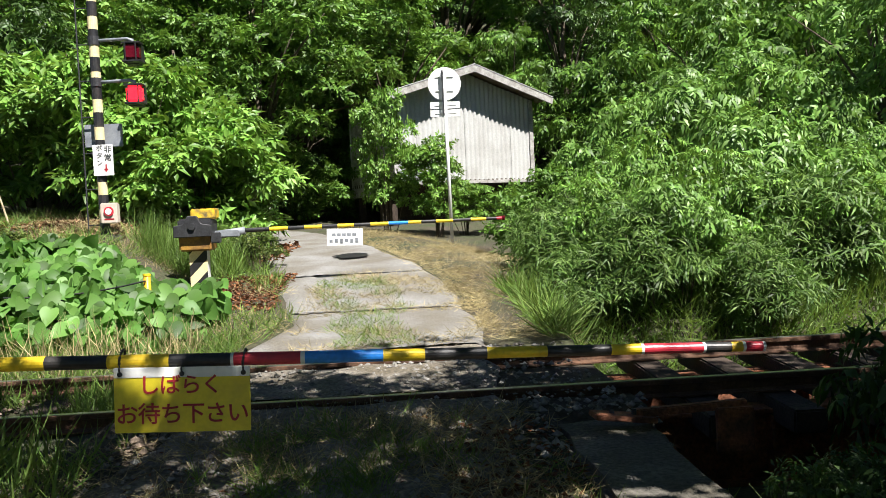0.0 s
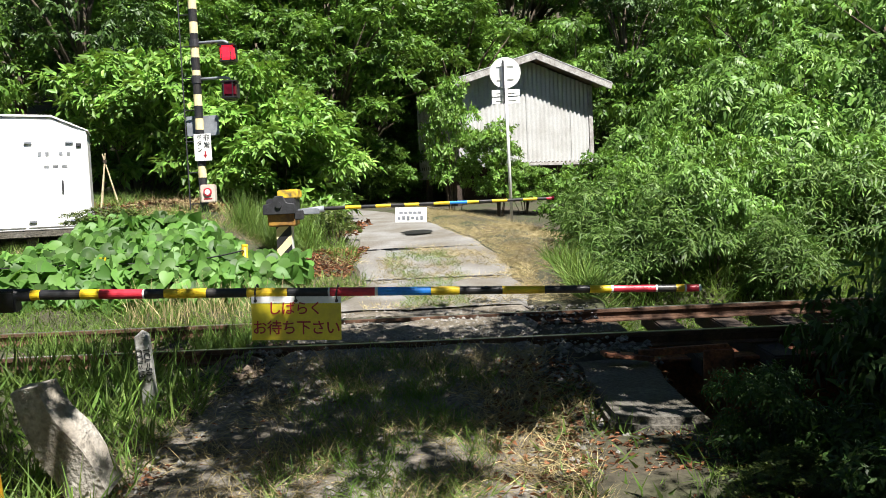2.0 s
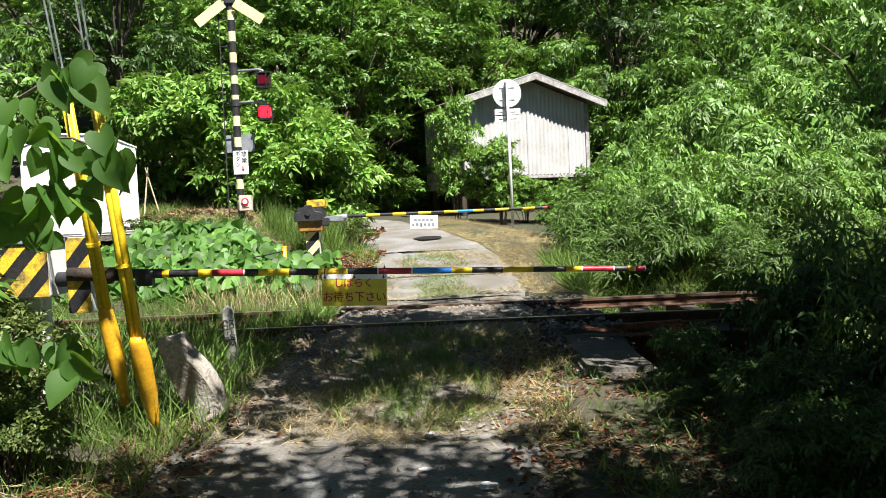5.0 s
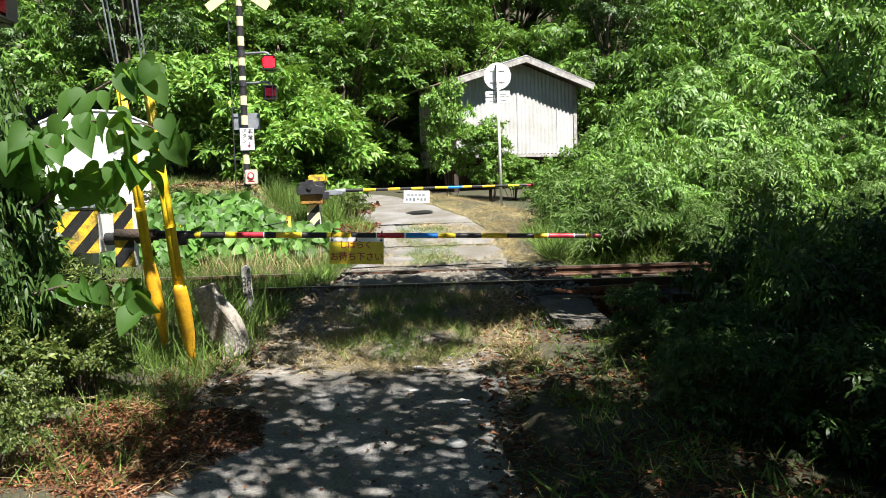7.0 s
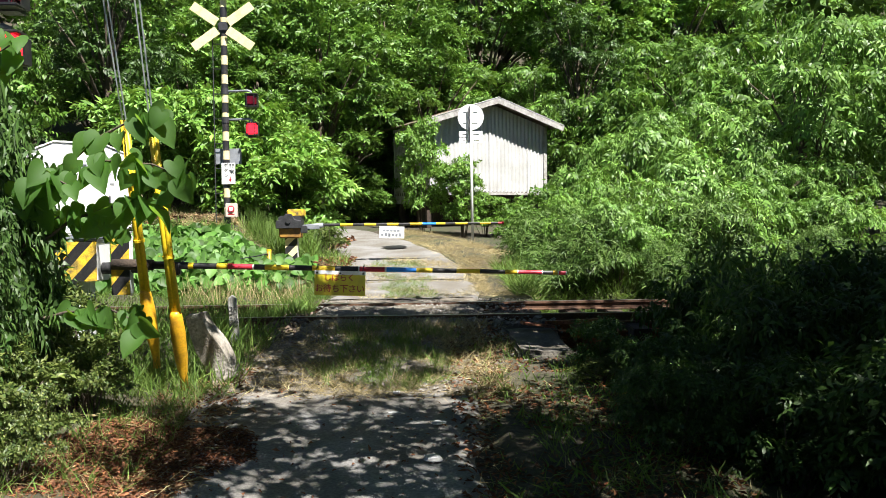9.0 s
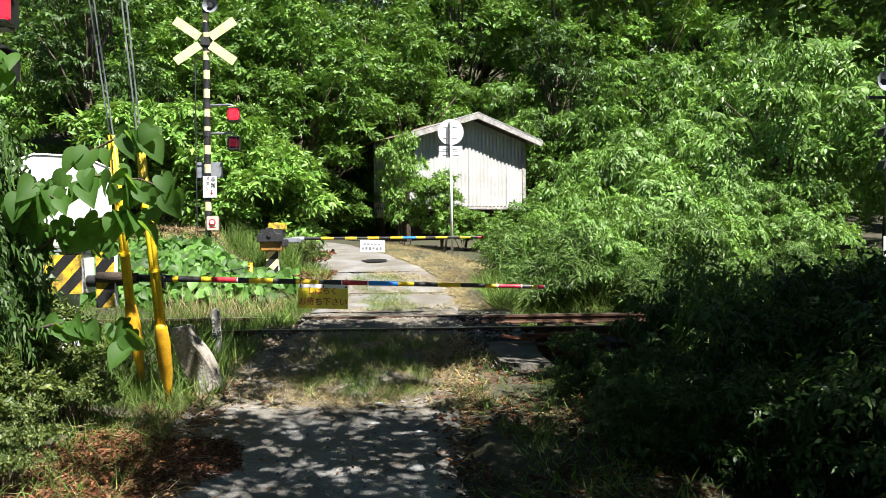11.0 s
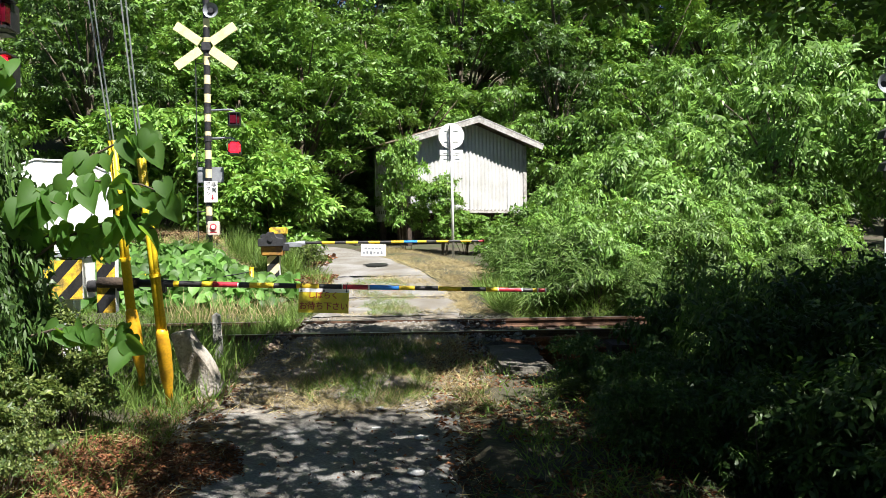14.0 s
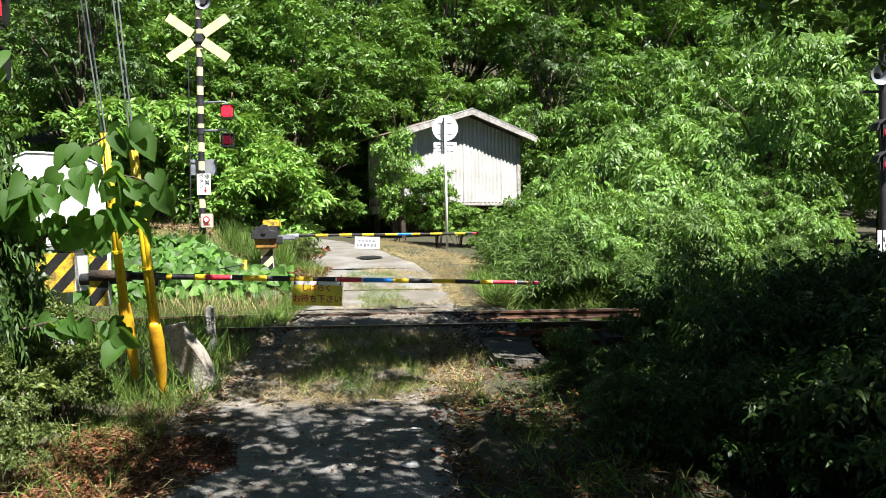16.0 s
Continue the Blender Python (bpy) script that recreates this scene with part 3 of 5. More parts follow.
def near_boom():
    X = lambda px: -1.918 + (px - 310) * 0.004756
    z = lambda x: 0.732 - (x + 2.36) * 0.0325
    t = thing("barrier_boom", pose(0, 3.27, 0), "striped yellow, black, red and blue crossing boom, lowered", "barrier", "booms of the crossing")
    seq = [(306, 317, M_YELLOW), (317, 357, M_BLACK), (357, 376, M_YELLOW), (376, 419, M_RED), (419, 421, M_WHITE), (421, 440, M_BLACK), (440, 482, M_YELLOW), (482, 522, M_BLACK), (522, 562, M_YELLOW),
           (562, 602, M_BLACK), (602, 604, M_WHITE), (604, 648, M_RED), (648, 651, M_WHITE), (651, 703, M_BLUE), (703, 731, M_YELLOW), (731, 773, M_BLACK), (773, 814, M_YELLOW), (814, 858, M_BLACK),
           (858, 879, M_YELLOW), (879, 881, M_WHITE), (881, 922, M_RED), (922, 924, M_WHITE), (924, 942, M_BLACK), (942, 950, M_YELLOW), (950, 952, M_WHITE), (952, 964, M_RED), (964, 966, M_WHITE)]
    boom_pole(t, X(306), X(966), 0.0245, 0.0165, [(X(a), X(b), m) for a, b, m in seq], z)
    part("root_sleeve", tube([(-2.55, 0, z(-2.55)), (-2.22, 0, z(-2.22))], [0.045, 0.045], 18), M_DARKWOOD, t, "brown weathered sleeve", True)
    part("clamp", tube([(-2.23, 0, z(-2.23)), (-1.93, 0, z(-1.93))], [0.032, 0.03], 16), M_BLACK, t, smooth=True)
    part("clamp_block", box(0.11, 0.07, 0.1, pose(-2.05, 0, z(-2.05) - 0.03), 0.008), M_BLACK, t)
    # the board that hangs from the boom
    s = thing("hanging_sign", pose(-0.682, 3.25, 0.558, 0, 2.2, 0), "yellow sign with red writing hung from the boom", "sign", "boards on the booms")
    part("board", box(0.42, 0.004, 0.19, pose(0, 0, -0.008), 0.0015), M_SIGNYEL, s)
    part("top_strip", box(0.42, 0.006, 0.032, pose(0, -0.001, 0.086), 0.0015), M_BOARD, s, "white top strip")
    lettering("しばらく", 0.066, pose(-0.005, -0.004, 0.043), M_INKRED, s, spacing=0.95)
    lettering("お待ち下さい", 0.071, pose(0.0, -0.004, -0.048), M_INKRED, s, spacing=0.93)
    for x in (-0.19, 0.0, 0.19):
        part("grommet", disc(0.008, 0.008, pose(x, -0.004, 0.082), 10), M_DARKMETAL, s)
        part("hook", tube([(x, -0.006, 0.083), (x, -0.012, 0.1), (x, 0.0, 0.118)], 0.003, 6), M_DARKMETAL, s)
    for x in (-0.19, 0.19):
        part("strap", tube([(x + 0.024 * math.cos(a) * 0.2, 0.02 + 0.0265 * math.sin(a), 0.128 - x * 0.01 + 0.0265 * math.cos(a)) for a in [math.pi * 2 * k / 14 for k in range(15)]], 0.004, 6), M_BLACK, s)


def far_boom():
    X = lambda px: -1.408 + (px - 570) * 0.00963
    z = lambda x: 1.03
    t = thing("barrier_boom", pose(0, 10.6, 0), "striped yellow and black crossing boom with a blue band, lowered", "barrier", "booms of the crossing")
    seq = [(540, 570, M_BLACK), (570, 592, M_YELLOW), (592, 612, M_BLACK), (612, 633, M_YELLOW), (633, 652, M_BLACK), (652, 672, M_YELLOW), (672, 692, M_BLACK), (692, 714, M_YELLOW), (714, 738, M_BLUE),
           (738, 754, M_YELLOW), (754, 772, M_BLACK), (772, 793, M_YELLOW), (793, 815, M_BLACK), (815, 834, M_YELLOW), (834, 847, M_BLACK), (847, 855, M_RED)]
    boom_pole(t, X(540), X(855), 0.026, 0.018, [(X(a), X(b), m) for a, b, m in seq], z)
    part("root_sleeve", tube([(-2.02, 0, 0.99), (-1.69, 0, 1.03)], [0.05, 0.04], 16), M_GREY, t, smooth=True)
    part("tip_light", disc(0.03, 0.03, pose(1.34, 0, 1.03, 0, 0, 90), 12), M_LENS_OFF, t)
    s = thing("hanging_sign", pose(-0.54, 10.585, 0.894, 0, 2, 0), "white board with black writing hung from the far boom", "sign", "boards on the booms")
    part("board", box(0.42, 0.004, 0.2, None, 0.0015), M_BOARD, s)
    for k, x in enumerate((-0.13, -0.07, -0.01, 0.05, 0.11)):
        part("writing_bar", box(0.045, 0.002, 0.03, pose(x, -0.004, 0.03), 0), M_GREY, s)
    for k, x in enumerate((-0.16, -0.1, -0.04, 0.02, 0.08, 0.14)):
        part("writing_bar", box(0.036, 0.002, 0.036 + 0.01 * (k % 3), pose(x, -0.004, -0.045 + 0.005 * (k % 2)), 0), M_GREY, s)
    for x in (-0.17, 0.17):
        part("hook", tube([(x, 0, 0.09), (x, 0.01, 0.14)], 0.004, 6), M_DARKMETAL, s)


def far_machine():
    t = thing("barrier_machine", pose(-2.22, 10.52, 0.36), "dark grey barrier machine with a yellow lid on a striped post", "machine", "barrier machines")
    hazard_panel(0.2, 0.5, 0.16, pose(0.01, 0, 0.22), t, "post", 0.13, 1.0, M_BOARD, M_PALEYEL)
    part("housing", box(0.36, 0.34, 0.2, pose(0, 0.0, 0.56), 0.02), M_OCHRE, t, "dirty ochre lower housing")
    part("front_cover", prism([(-0.21, -0.1), (0.21, -0.1), (0.21, 0.03), (0.1, 0.05), (0.05, 0.14), (-0.05, 0.14), (-0.1, 0.05), (-0.21, 0.03)], 0.06, pose(-0.01, -0.2, 0.72), 0.008), M_DARKMETAL, t)
    part("cover_boss", disc(0.04, 0.03, pose(-0.01, -0.24, 0.74), 16), M_DARKMETAL, t)
    part("body", box(0.38, 0.34, 0.2, pose(0, 0.02, 0.73), 0.02), M_DARKMETAL, t)
    part("lid", box(0.27, 0.3, 0.12, pose(0.08, 0.08, 0.88), 0.015), M_WORN, t, "worn yellow lid")
    part("counterweight", box(0.12, 0.1, 0.12, pose(0.22, -0.1, 0.6), 0.01), M_DARKMETAL, t)
    part("boom_arm", box(0.3, 0.07, 0.08, pose(0.32, 0.05, 0.64), 0.01), M_GREY, t)


def near_machine():
    t = thing("barrier_machine", pose(-2.75, 3.35, -0.05), "barrier machine with flaking yellow and black stripes and a white post", "machine", "barrier machines")
    hazard_panel(0.42, 0.34, 0.3, pose(-0.12, 0.02, 0.82), t, "housing", 0.12, 1.1, M_BOARD, M_WORN)
    part("lid", box(0.46, 0.34, 0.03, pose(-0.12, 0.02, 1.01), 0.01), M_GREY, t)
    part("post", box(0.16, 0.14, 0.72, pose(-0.1, 0.05, 0.3), 0.01), M_WHITE, t)
    hazard_panel(0.15, 0.5, 0.1, pose(0.26, -0.02, 0.78), t, "end_plate", 0.13, 1.2, M_BOARD, M_WORN)
    part("drive_shaft", tube([(0.0, 0, 0.75), (0.45, 0, 0.76)], 0.05, 14), M_DARKMETAL, t, smooth=True)


near_boom()
far_boom()
far_machine()
near_machine()


# ---- crossing signals ----
FLASHING = []


def signal_lamp(parent, m):
    part("lamp_case", box(0.2, 0.2, 0.25, m @ pose(0, 0.05, 0), 0.03), M_BLACK, parent)
    part("lamp_lens", box(0.17, 0.13, 0.18, m @ pose(0.02, -0.08, 0), 0.025), M_LENS_OFF, parent, "dark red lens")
    for z in (-0.105, 0.105):
        part("lens_rim", box(0.21, 0.17, 0.022, m @ pose(0.02, -0.07, z), 0.006), M_BLACK, parent)
    part("lens_bar", box(0.012, 0.012, 0.2, m @ pose(0.075, -0.15, 0), 0.003), M_BLACK, parent)
    part("lens_bar", box(0.012, 0.012, 0.2, m @ pose(-0.045, -0.15, 0), 0.003), M_BLACK, parent)


def crossing_signal(m, height=4.2, extras=True, name_label="", lamp_x=0.45, lamp_z=(2.17, 1.69)):
    t = thing("crossing_signal", m, name_label, "signal", "signals of the crossing")
    part("base", box(0.3, 0.3, 0.12, pose(0, 0, 0.02), 0.02), M_SLAB, t)
    z, k = 0.06, 0
    while z < height - 0.36:
        h = 0.15 if k % 2 else 0.17
        part("yellow_band" if k % 2 else "black_band", tube([(0, 0, z), (0, 0, z + h)], 0.056, 16, None, True), M_PALEYEL if k % 2 else M_BLACK, t, smooth=False)
        z += h
        k += 1
    part("pole_head", tube([(0, 0, z), (0, 0, height)], 0.058, 16), M_BLACK, t)
    for lz in lamp_z:
        part("lamp_arm", tube([(0, 0, lz + 0.17), (lamp_x - 0.06, -0.02, lz + 0.18), (lamp_x, -0.03, lz + 0.16), (lamp_x, -0.03, lz + 0.1)], 0.02, 8), M_GREY, t, smooth=True)
        part("pole_clamp", tube([(0, 0, lz + 0.12), (0, 0, lz + 0.22)], 0.066, 14), M_DARKMETAL, t)
        signal_lamp(t, pose(lamp_x, -0.04, lz))
    lit = part("lit_lens", box(0.178, 0.14, 0.188, None, 0.027), M_LENS_ON, t, "glowing red light of the lamps")
    FLASHING.append((lit, pose(lamp_x + 0.02, -0.12, lamp_z[0]), pose(lamp_x + 0.02, -0.12, lamp_z[1])))
    if extras:
        # crossbuck
        for a in (35, -35):
            for s in (-1, 1):
                part("crossbuck_board", box(0.5, 0.012, 0.155, pose(0, -0.075 - (0.014 if a > 0 else 0), 3.42) @ pose(0, 0, 0, 0, a, 0) @ pose(s * 0.36, 0, 0), 0.004), M_PALEYEL, t, "pale yellow arm of the crossbuck")
        part("crossbuck_hub", box(0.16, 0.06, 0.16, pose(0, -0.05, 3.42), 0.02), M_DARKMETAL, t)
        # horn
        bm = bmesh.new()
        prof = [(0.0, 0.035), (0.08, 0.04), (0.12, 0.06), (0.16, 0.1), (0.18, 0.125), (0.185, 0.13)]
        tube([(0.1, 0.06 - a, 4.02) for a, r in prof], [r for a, r in prof], 20, bm, False)
        part("loudspeaker_horn", bm, M_GREY, t, "pale grey horn", True)
        part("horn_driver", disc(0.035, 0.1, pose(0.1, 0.02, 4.02), 16), M_DARKMETAL, t)
        part("horn_bullet", disc(0.045, 0.06, pose(0.1, -0.09, 4.02), 14), M_DARKMETAL, t)
        # back plate, notice and emergency button box
        part("back_plate", box(0.44, 0.02, 0.27, pose(0.02, 0.09, 1.25), 0.006), M_GREY, t)
        n = part("notice_plate", box(0.23, 0.006, 0.36, pose(0.05, -0.075, 0.95), 0.003), M_BOARD, t, "white notice with black writing and a red arrow")
        lettering("非", 0.09, pose(0.105, -0.08, 1.07), M_INKBLACK, n)
        lettering("常", 0.09, pose(0.105, -0.08, 0.97), M_INKBLACK, n)
        for i, c in enumerate("ボタン"):
            lettering(c, 0.075, pose(0.01, -0.08, 1.085 - 0.085 * i), M_INKBLACK, n)
        part("arrow", prism([(-0.008, 0.05), (0.008, 0.05), (0.008, 0), (0.028, 0), (0, -0.04), (-0.028, 0), (-0.008, 0)], 0.003, pose(0.08, -0.08, 0.85), 0), M_INKRED, n)
        b = part("button_box", box(0.19, 0.12, 0.24, pose(0.1, -0.1, 0.33), 0.012), M_BEIGE, t, "beige emergency button box")
        part("button_ring", disc(0.055, 0.02, pose(0.105, -0.168, 0.35), 20), M_RED, b)
        part("button", disc(0.036, 0.02, pose(0.105, -0.174, 0.35), 20), M_BOARD, b, "round pale button")
        part("caption_bar", box(0.11, 0.002, 0.016, pose(0.105, -0.162, 0.26), 0), M_INKRED, b)
        # conduit and steps
        part("conduit", tube([(-0.19, 0.0, -0.1), (-0.19, 0, 3.25), (-0.13, 0, 3.35), (-0.05, 0, 3.35)], 0.009, 8), M_DARKMETAL, t)
        for k in range(8):
            part("conduit_clip", box(0.18, 0.014, 0.014, pose(-0.1, 0.0, 0.2 + 0.42 * k), 0.003), M_DARKMETAL, t)
    return t


crossing_signal(pose(-3.34, 10.78, 0.97), 4.25, True, "black and pale yellow banded crossing signal with crossbuck and red lamps")
crossing_signal(pose(-3.43, 2.45, -0.1), 3.6, False, "crossing signal with two red lamps half hidden by leaves", 0.5, (2.82, 2.42))


def side_signal():
    """The signal that faces the other road, beyond the line."""
    t = thing("crossing_signal", pose(7.26, 8.5, -0.15), "dark crossing signal with hooded lamps and a white plate", "signal", "signals of the crossing")
    part("pole", tube([(0, 0, 0), (0, 0, 3.9)], 0.055, 14), M_BLACK, t)
    part("plate", box(0.3, 0.012, 0.46, pose(0.02, -0.07, 0.92), 0.004), M_BOARD, t, "white plate")
    part("plate_gap", box(0.012, 0.014, 0.46, pose(-0.05, -0.08, 0.92), 0.002), M_DARKMETAL, t)
    for z in (2.62, 2.14):
        part("lamp_case", box(0.22, 0.16, 0.25, pose(-0.02, -0.1, z), 0.03), M_BLACK, t)
        part("lamp_hood", prism([(-0.14, -0.02), (-0.1, 0.1), (0.0, 0.16), (0.12, 0.18), (0.12, 0.15), (0.0, 0.13), (-0.08, 0.07), (-0.11, -0.02)], 0.2, pose(-0.08, -0.12, z + 0.02), 0.004), M_DARKMETAL, t)
        part("lamp_lens", disc(0.07, 0.03, pose(0.0, -0.19, z - 0.02), 18), M_LENS_ON, t)
    prof = [(0.0, 0.035), (0.08, 0.05), (0.14, 0.1), (0.18, 0.15)]
    part("loudspeaker_horn", tube([(-0.1, 0.05 - a, 3.45) for a, r in prof], [r for a, r in prof], 20, None, False), M_GREY, t, smooth=True)
    part("horn_driver", disc(0.05, 0.1, pose(-0.1, 0.03, 3.45), 14), M_DARKMETAL, t)
    part("cross_arm", box(0.5, 0.04, 0.04, pose(-0.1, 0, 3.22), 0.006), M_DARKMETAL, t)


side_signal()


# ---- road sign, relay box, hut ----
def road_sign():
    t = thing("road_sign", pose(1.14, 16.5, 0.42), "round road sign on a white pole, seen from its back", "road sign")
    part("pole", tube([(0.01, 0, 0), (-0.01, 0, 3.4)], 0.032, 14), M_WHITE, t, smooth=True)
    part("sign_disc", disc(0.31, 0.006, pose(0.0, 0.05, 3.13), 48), M_BOARD, t, "pale back of a round sign")
    for z in (3.26, 3.0):
        part("bracket", box(0.34, 0.012, 0.018, pose(0, 0.034, z), 0.003), M_BOARD, t)
    part("upright_channel", box(0.03, 0.02, 0.85, pose(-0.04, -0.04, 2.95), 0.003), M_DARKMETAL, t)
    for z, w in ((2.73, 0.56), (2.58, 0.56)):
        part("lower_plate", box(w, 0.006, 0.13, pose(-0.005, 0.05, z), 0.003), M_BOARD, t, "pale back of a small plate")
        part("bracket", box(0.4, 0.01, 0.012, pose(0, 0.04, z), 0.003), M_BOARD, t)


def relay_box():
    t = thing("relay_box", pose(-6.20, 11.72, 0.9, 0, 0, 21), "white painted steel relay box on a concrete stand", "equipment box")
    w, h = 1.72, 1.5
    part("body", prism([(-w / 2, 0), (w / 2, 0), (w / 2, h - 0.1), (0.4, h + 0.1), (-0.4, h + 0.12), (-w / 2, h - 0.08)], 0.85, pose(0, 0, 0), 0.012), M_WHITE, t)
    part("roof_lip", prism([(-w / 2 - 0.02, h - 0.09), (-0.4, h + 0.12), (0.4, h + 0.1), (w / 2 + 0.02, h - 0.11), (w / 2 + 0.02, h - 0.09), (0.4, h + 0.13), (-0.4, h + 0.15), (-w / 2 - 0.02, h - 0.06)], 0.9, pose(0, 0, 0.005), 0.003), M_WHITE, t)
    for s in (-1, 1):
        d = part("door", box(w / 2 - 0.03, 0.02, h - 0.14, pose(s * w / 4, -0.432, h / 2 - 0.03), 0.006), M_WHITE, t)
        for z in (0.14, h - 0.3):
            part("hinge", box(0.07, 0.03, 0.05, pose(s * (w / 2 - 0.1) - 0.02, -0.45, z), 0.004), M_DARKMETAL, d)
    for x in (0.08, 0.62):
        for z in (0.12, 1.24):
            part("latch", box(0.1, 0.035, 0.03, pose(x, -0.45, z), 0.004), M_GREY, t)
    part("handle", box(0.025, 0.04, 0.16, pose(0.5, -0.455, 0.62), 0.004), M_DARKMETAL, t)
    for i, x in enumerate((0.22, 0.32, 0.5, 0.6)):
        part("writing_bar", box(0.045, 0.003, 0.06, pose(x, -0.444, 1.08), 0), M_GALV, t)
    for x in (0.3, 0.42, 0.54):
        part("writing_bar", box(0.07, 0.003, 0.04, pose(x, -0.444, 0.9), 0), M_GALV, t)
    s = thing("concrete_stand", pose(-6.18, 11.66, 0.5, 0, 0, 21), "grey concrete stand under the relay box", "stand")
    part("slab", box(2.1, 1.0, 0.09, pose(0, 0, 0.345), 0.01), M_SLAB, s)
    for x in (-0.9, 0.05, 0.95):
        part("leg", box(0.14, 0.8, 0.7, pose(x, 0, -0.05), 0.01), M_SLAB, s)
    part("rear_panel", box(2.0, 0.08, 0.7, pose(0, 0.3, -0.05), 0.01), M_SLAB, s)


def hut():
    A = 27
    W, D = 3.98, 2.3
    t = thing("hut", pose(0.15, 20.2, 0.9, 0, 0, A), "weathered grey corrugated-iron hut with a gabled roof", "hut")
    z0, ze, za = 1.02, 3.0, 3.62       # floor, eaves and ridge above the base
    # corrugated front: one ribbed sheet after another
    def ribbed(x0, x1, zlow, ztop, y, step=0.13, deep=0.022):
        bm = bmesh.new()
        n = max(2, int((x1 - x0) / (step / 6)))
        low, high = [], []
        for k in range(n + 1):
            x = x0 + (x1 - x0) * k / n
            yy = y + deep * max(-0.55, math.cos(2 * math.pi * x / step))
            low.append(bm.verts.new((x, yy, zlow(x))))
            high.append(bm.verts.new((x, yy, ztop(x))))
        for k in range(n):
            bm.faces.new((low[k], low[k + 1], high[k + 1], high[k]))
        return bm
    top = lambda x: ze + (za - ze) * (1 - abs(x - W / 2) / (W / 2)) - 0.02
    for k in range(6):
        a, b = W * k / 6, W * (k + 1) / 6
        part("wall_sheet", ribbed(a - 0.02, b + 0.02, lambda x, k=k: z0 - 0.012 * (k % 3), top, -0.012 * (k % 2)), M_SHEET, t, "weathered corrugated wall sheet", True)
    part("inner_front", prism([(0.02, z0 + 0.05), (W - 0.02, z0 + 0.05), (W - 0.02, ze - 0.03), (W / 2, za - 0.05), (0.02, ze - 0.03)], 0.04, pose(0, 0.06, 0), 0), M_DARKWOOD, t)
    for x in (0.05, W - 0.05):
        part("corner_board", box(0.12, 0.03, ze - z0, pose(x, -0.035, (ze + z0) / 2 - 0.02), 0.004), M_FASCIA, t)
    part("sill_beam", box(W, 0.12, 0.08, pose(W / 2, 0.0, z0 - 0.05), 0.008), M_FASCIA, t)
    for k in range(5):
        bm = ribbed(D * k / 5, D * (k + 1) / 5 + 0.02, lambda x: z0 - 0.3, lambda x: ze - 0.04, 0.0)
        bm.transform(pose(0, 0, 0, 0, 0, 90))
        part("side_sheet", bm, M_FASCIA, t, "brown-grey side wall sheet", True)
    part("right_wall", box(0.06, D, ze - z0, pose(W - 0.03, D / 2, (ze + z0) / 2 - 0.03), 0), M_SHEET, t)
    part("back_wall", box(W, 0.06, ze - z0, pose(W / 2, D, (ze + z0) / 2 - 0.03), 0), M_SHEET, t)
    part("floor", box(W, D, 0.08, pose(W / 2, D / 2, z0 - 0.02), 0), M_DARKWOOD, t)
    ov, side, sl = 0.5, 0.28, (za - ze) / (W / 2)
    for s in (-1, 1):
        ang = math.degrees(math.atan(sl)) * s
        L = (W / 2 + side) / math.cos(math.radians(ang))
        mid = (W / 2 + s * (W / 2 + side) / 2, ze + (za - ze) - sl * (W / 2 + side) / 2)
        part("roof", box(L, D + 2 * ov, 0.035, pose(mid[0], D / 2, mid[1] + 0.05, 0, ang, 0), 0.004), M_ROOF, t, "rusty sheet roof slope")
        part("barge_board", box(L + 0.03, 0.035, 0.17, pose(mid[0], -ov - 0.02, mid[1] + 0.0, 0, ang, 0), 0.006), M_FASCIA, t, "grey barge board")
        part("verge_cap", box(L + 0.04, 0.1, 0.02, pose(mid[0], -ov + 0.0, mid[1] + 0.095, 0, ang, 0), 0.003), M_SHEET, t)
    for x in (0.1, W / 2, W - 0.1):
        for y in (0.3, D - 0.3):
            part("post", box(0.14, 0.14, z0 + 0.6, pose(x, y, z0 / 2 - 0.3), 0.01), M_DARKWOOD, t)
    part("foundation_wall", box(W - 0.4, 0.1, z0 + 0.5, pose(W / 2, 1.2, z0 / 2 - 0.3), 0.01), M_DARKWOOD, t)


road_sign()
relay_box()
hut()


# ---- near things ----
def guy_guard(bottom, joint, top, wire_to):
    t = thing("guy_wire_guard", pose(*bottom), "yellow plastic guard round a steel guy wire", "wire guard", "guy wire guards")
    b = Vector(bottom)
    j, e, w = Vector(joint) - b, Vector(top) - b, Vector(wire_to) - b
    part("lower_sleeve", tube([Vector((0, 0, -0.06)), j * 0.08, j * 0.35, j * 0.72, j * 0.95, j], [0.028, 0.03, 0.05, 0.055, 0.045, 0.03], 12), M_ORANGE, t, "swollen orange lower sleeve", True)
    side = Vector((0.016, 0, 0))
    for s in (-1, 1):
        part("guard_half", tube([j * 0.96 + side * s, e + side * s * 0.8], [0.024, 0.02], 10), M_YELLOW, t, smooth=True)
    for s in (-0.012, 0.012):
        part("wire", tube([j + Vector((s, 0, 0)), e + Vector((s, 0, 0)), w + Vector((s * 2, 0, 0))], 0.006, 6), M_GALV, t)
    for k in (0.3, 0.65):
        p = j.lerp(e, k)
        part("band", tube([p - (e - j).normalized() * 0.01, p + (e - j).normalized() * 0.01], 0.043, 12), M_YELLOW, t)


guy_guard((-1.81, 2.66, -0.13), (-1.79, 2.40, 0.43), (-1.89, 2.29, 1.74), (-2.05, 2.0, 4.3))
guy_guard((-2.12, 3.0, -0.02), (-2.17, 2.9, 0.55), (-2.2, 2.62, 1.84), (-2.42, 2.3, 4.3))


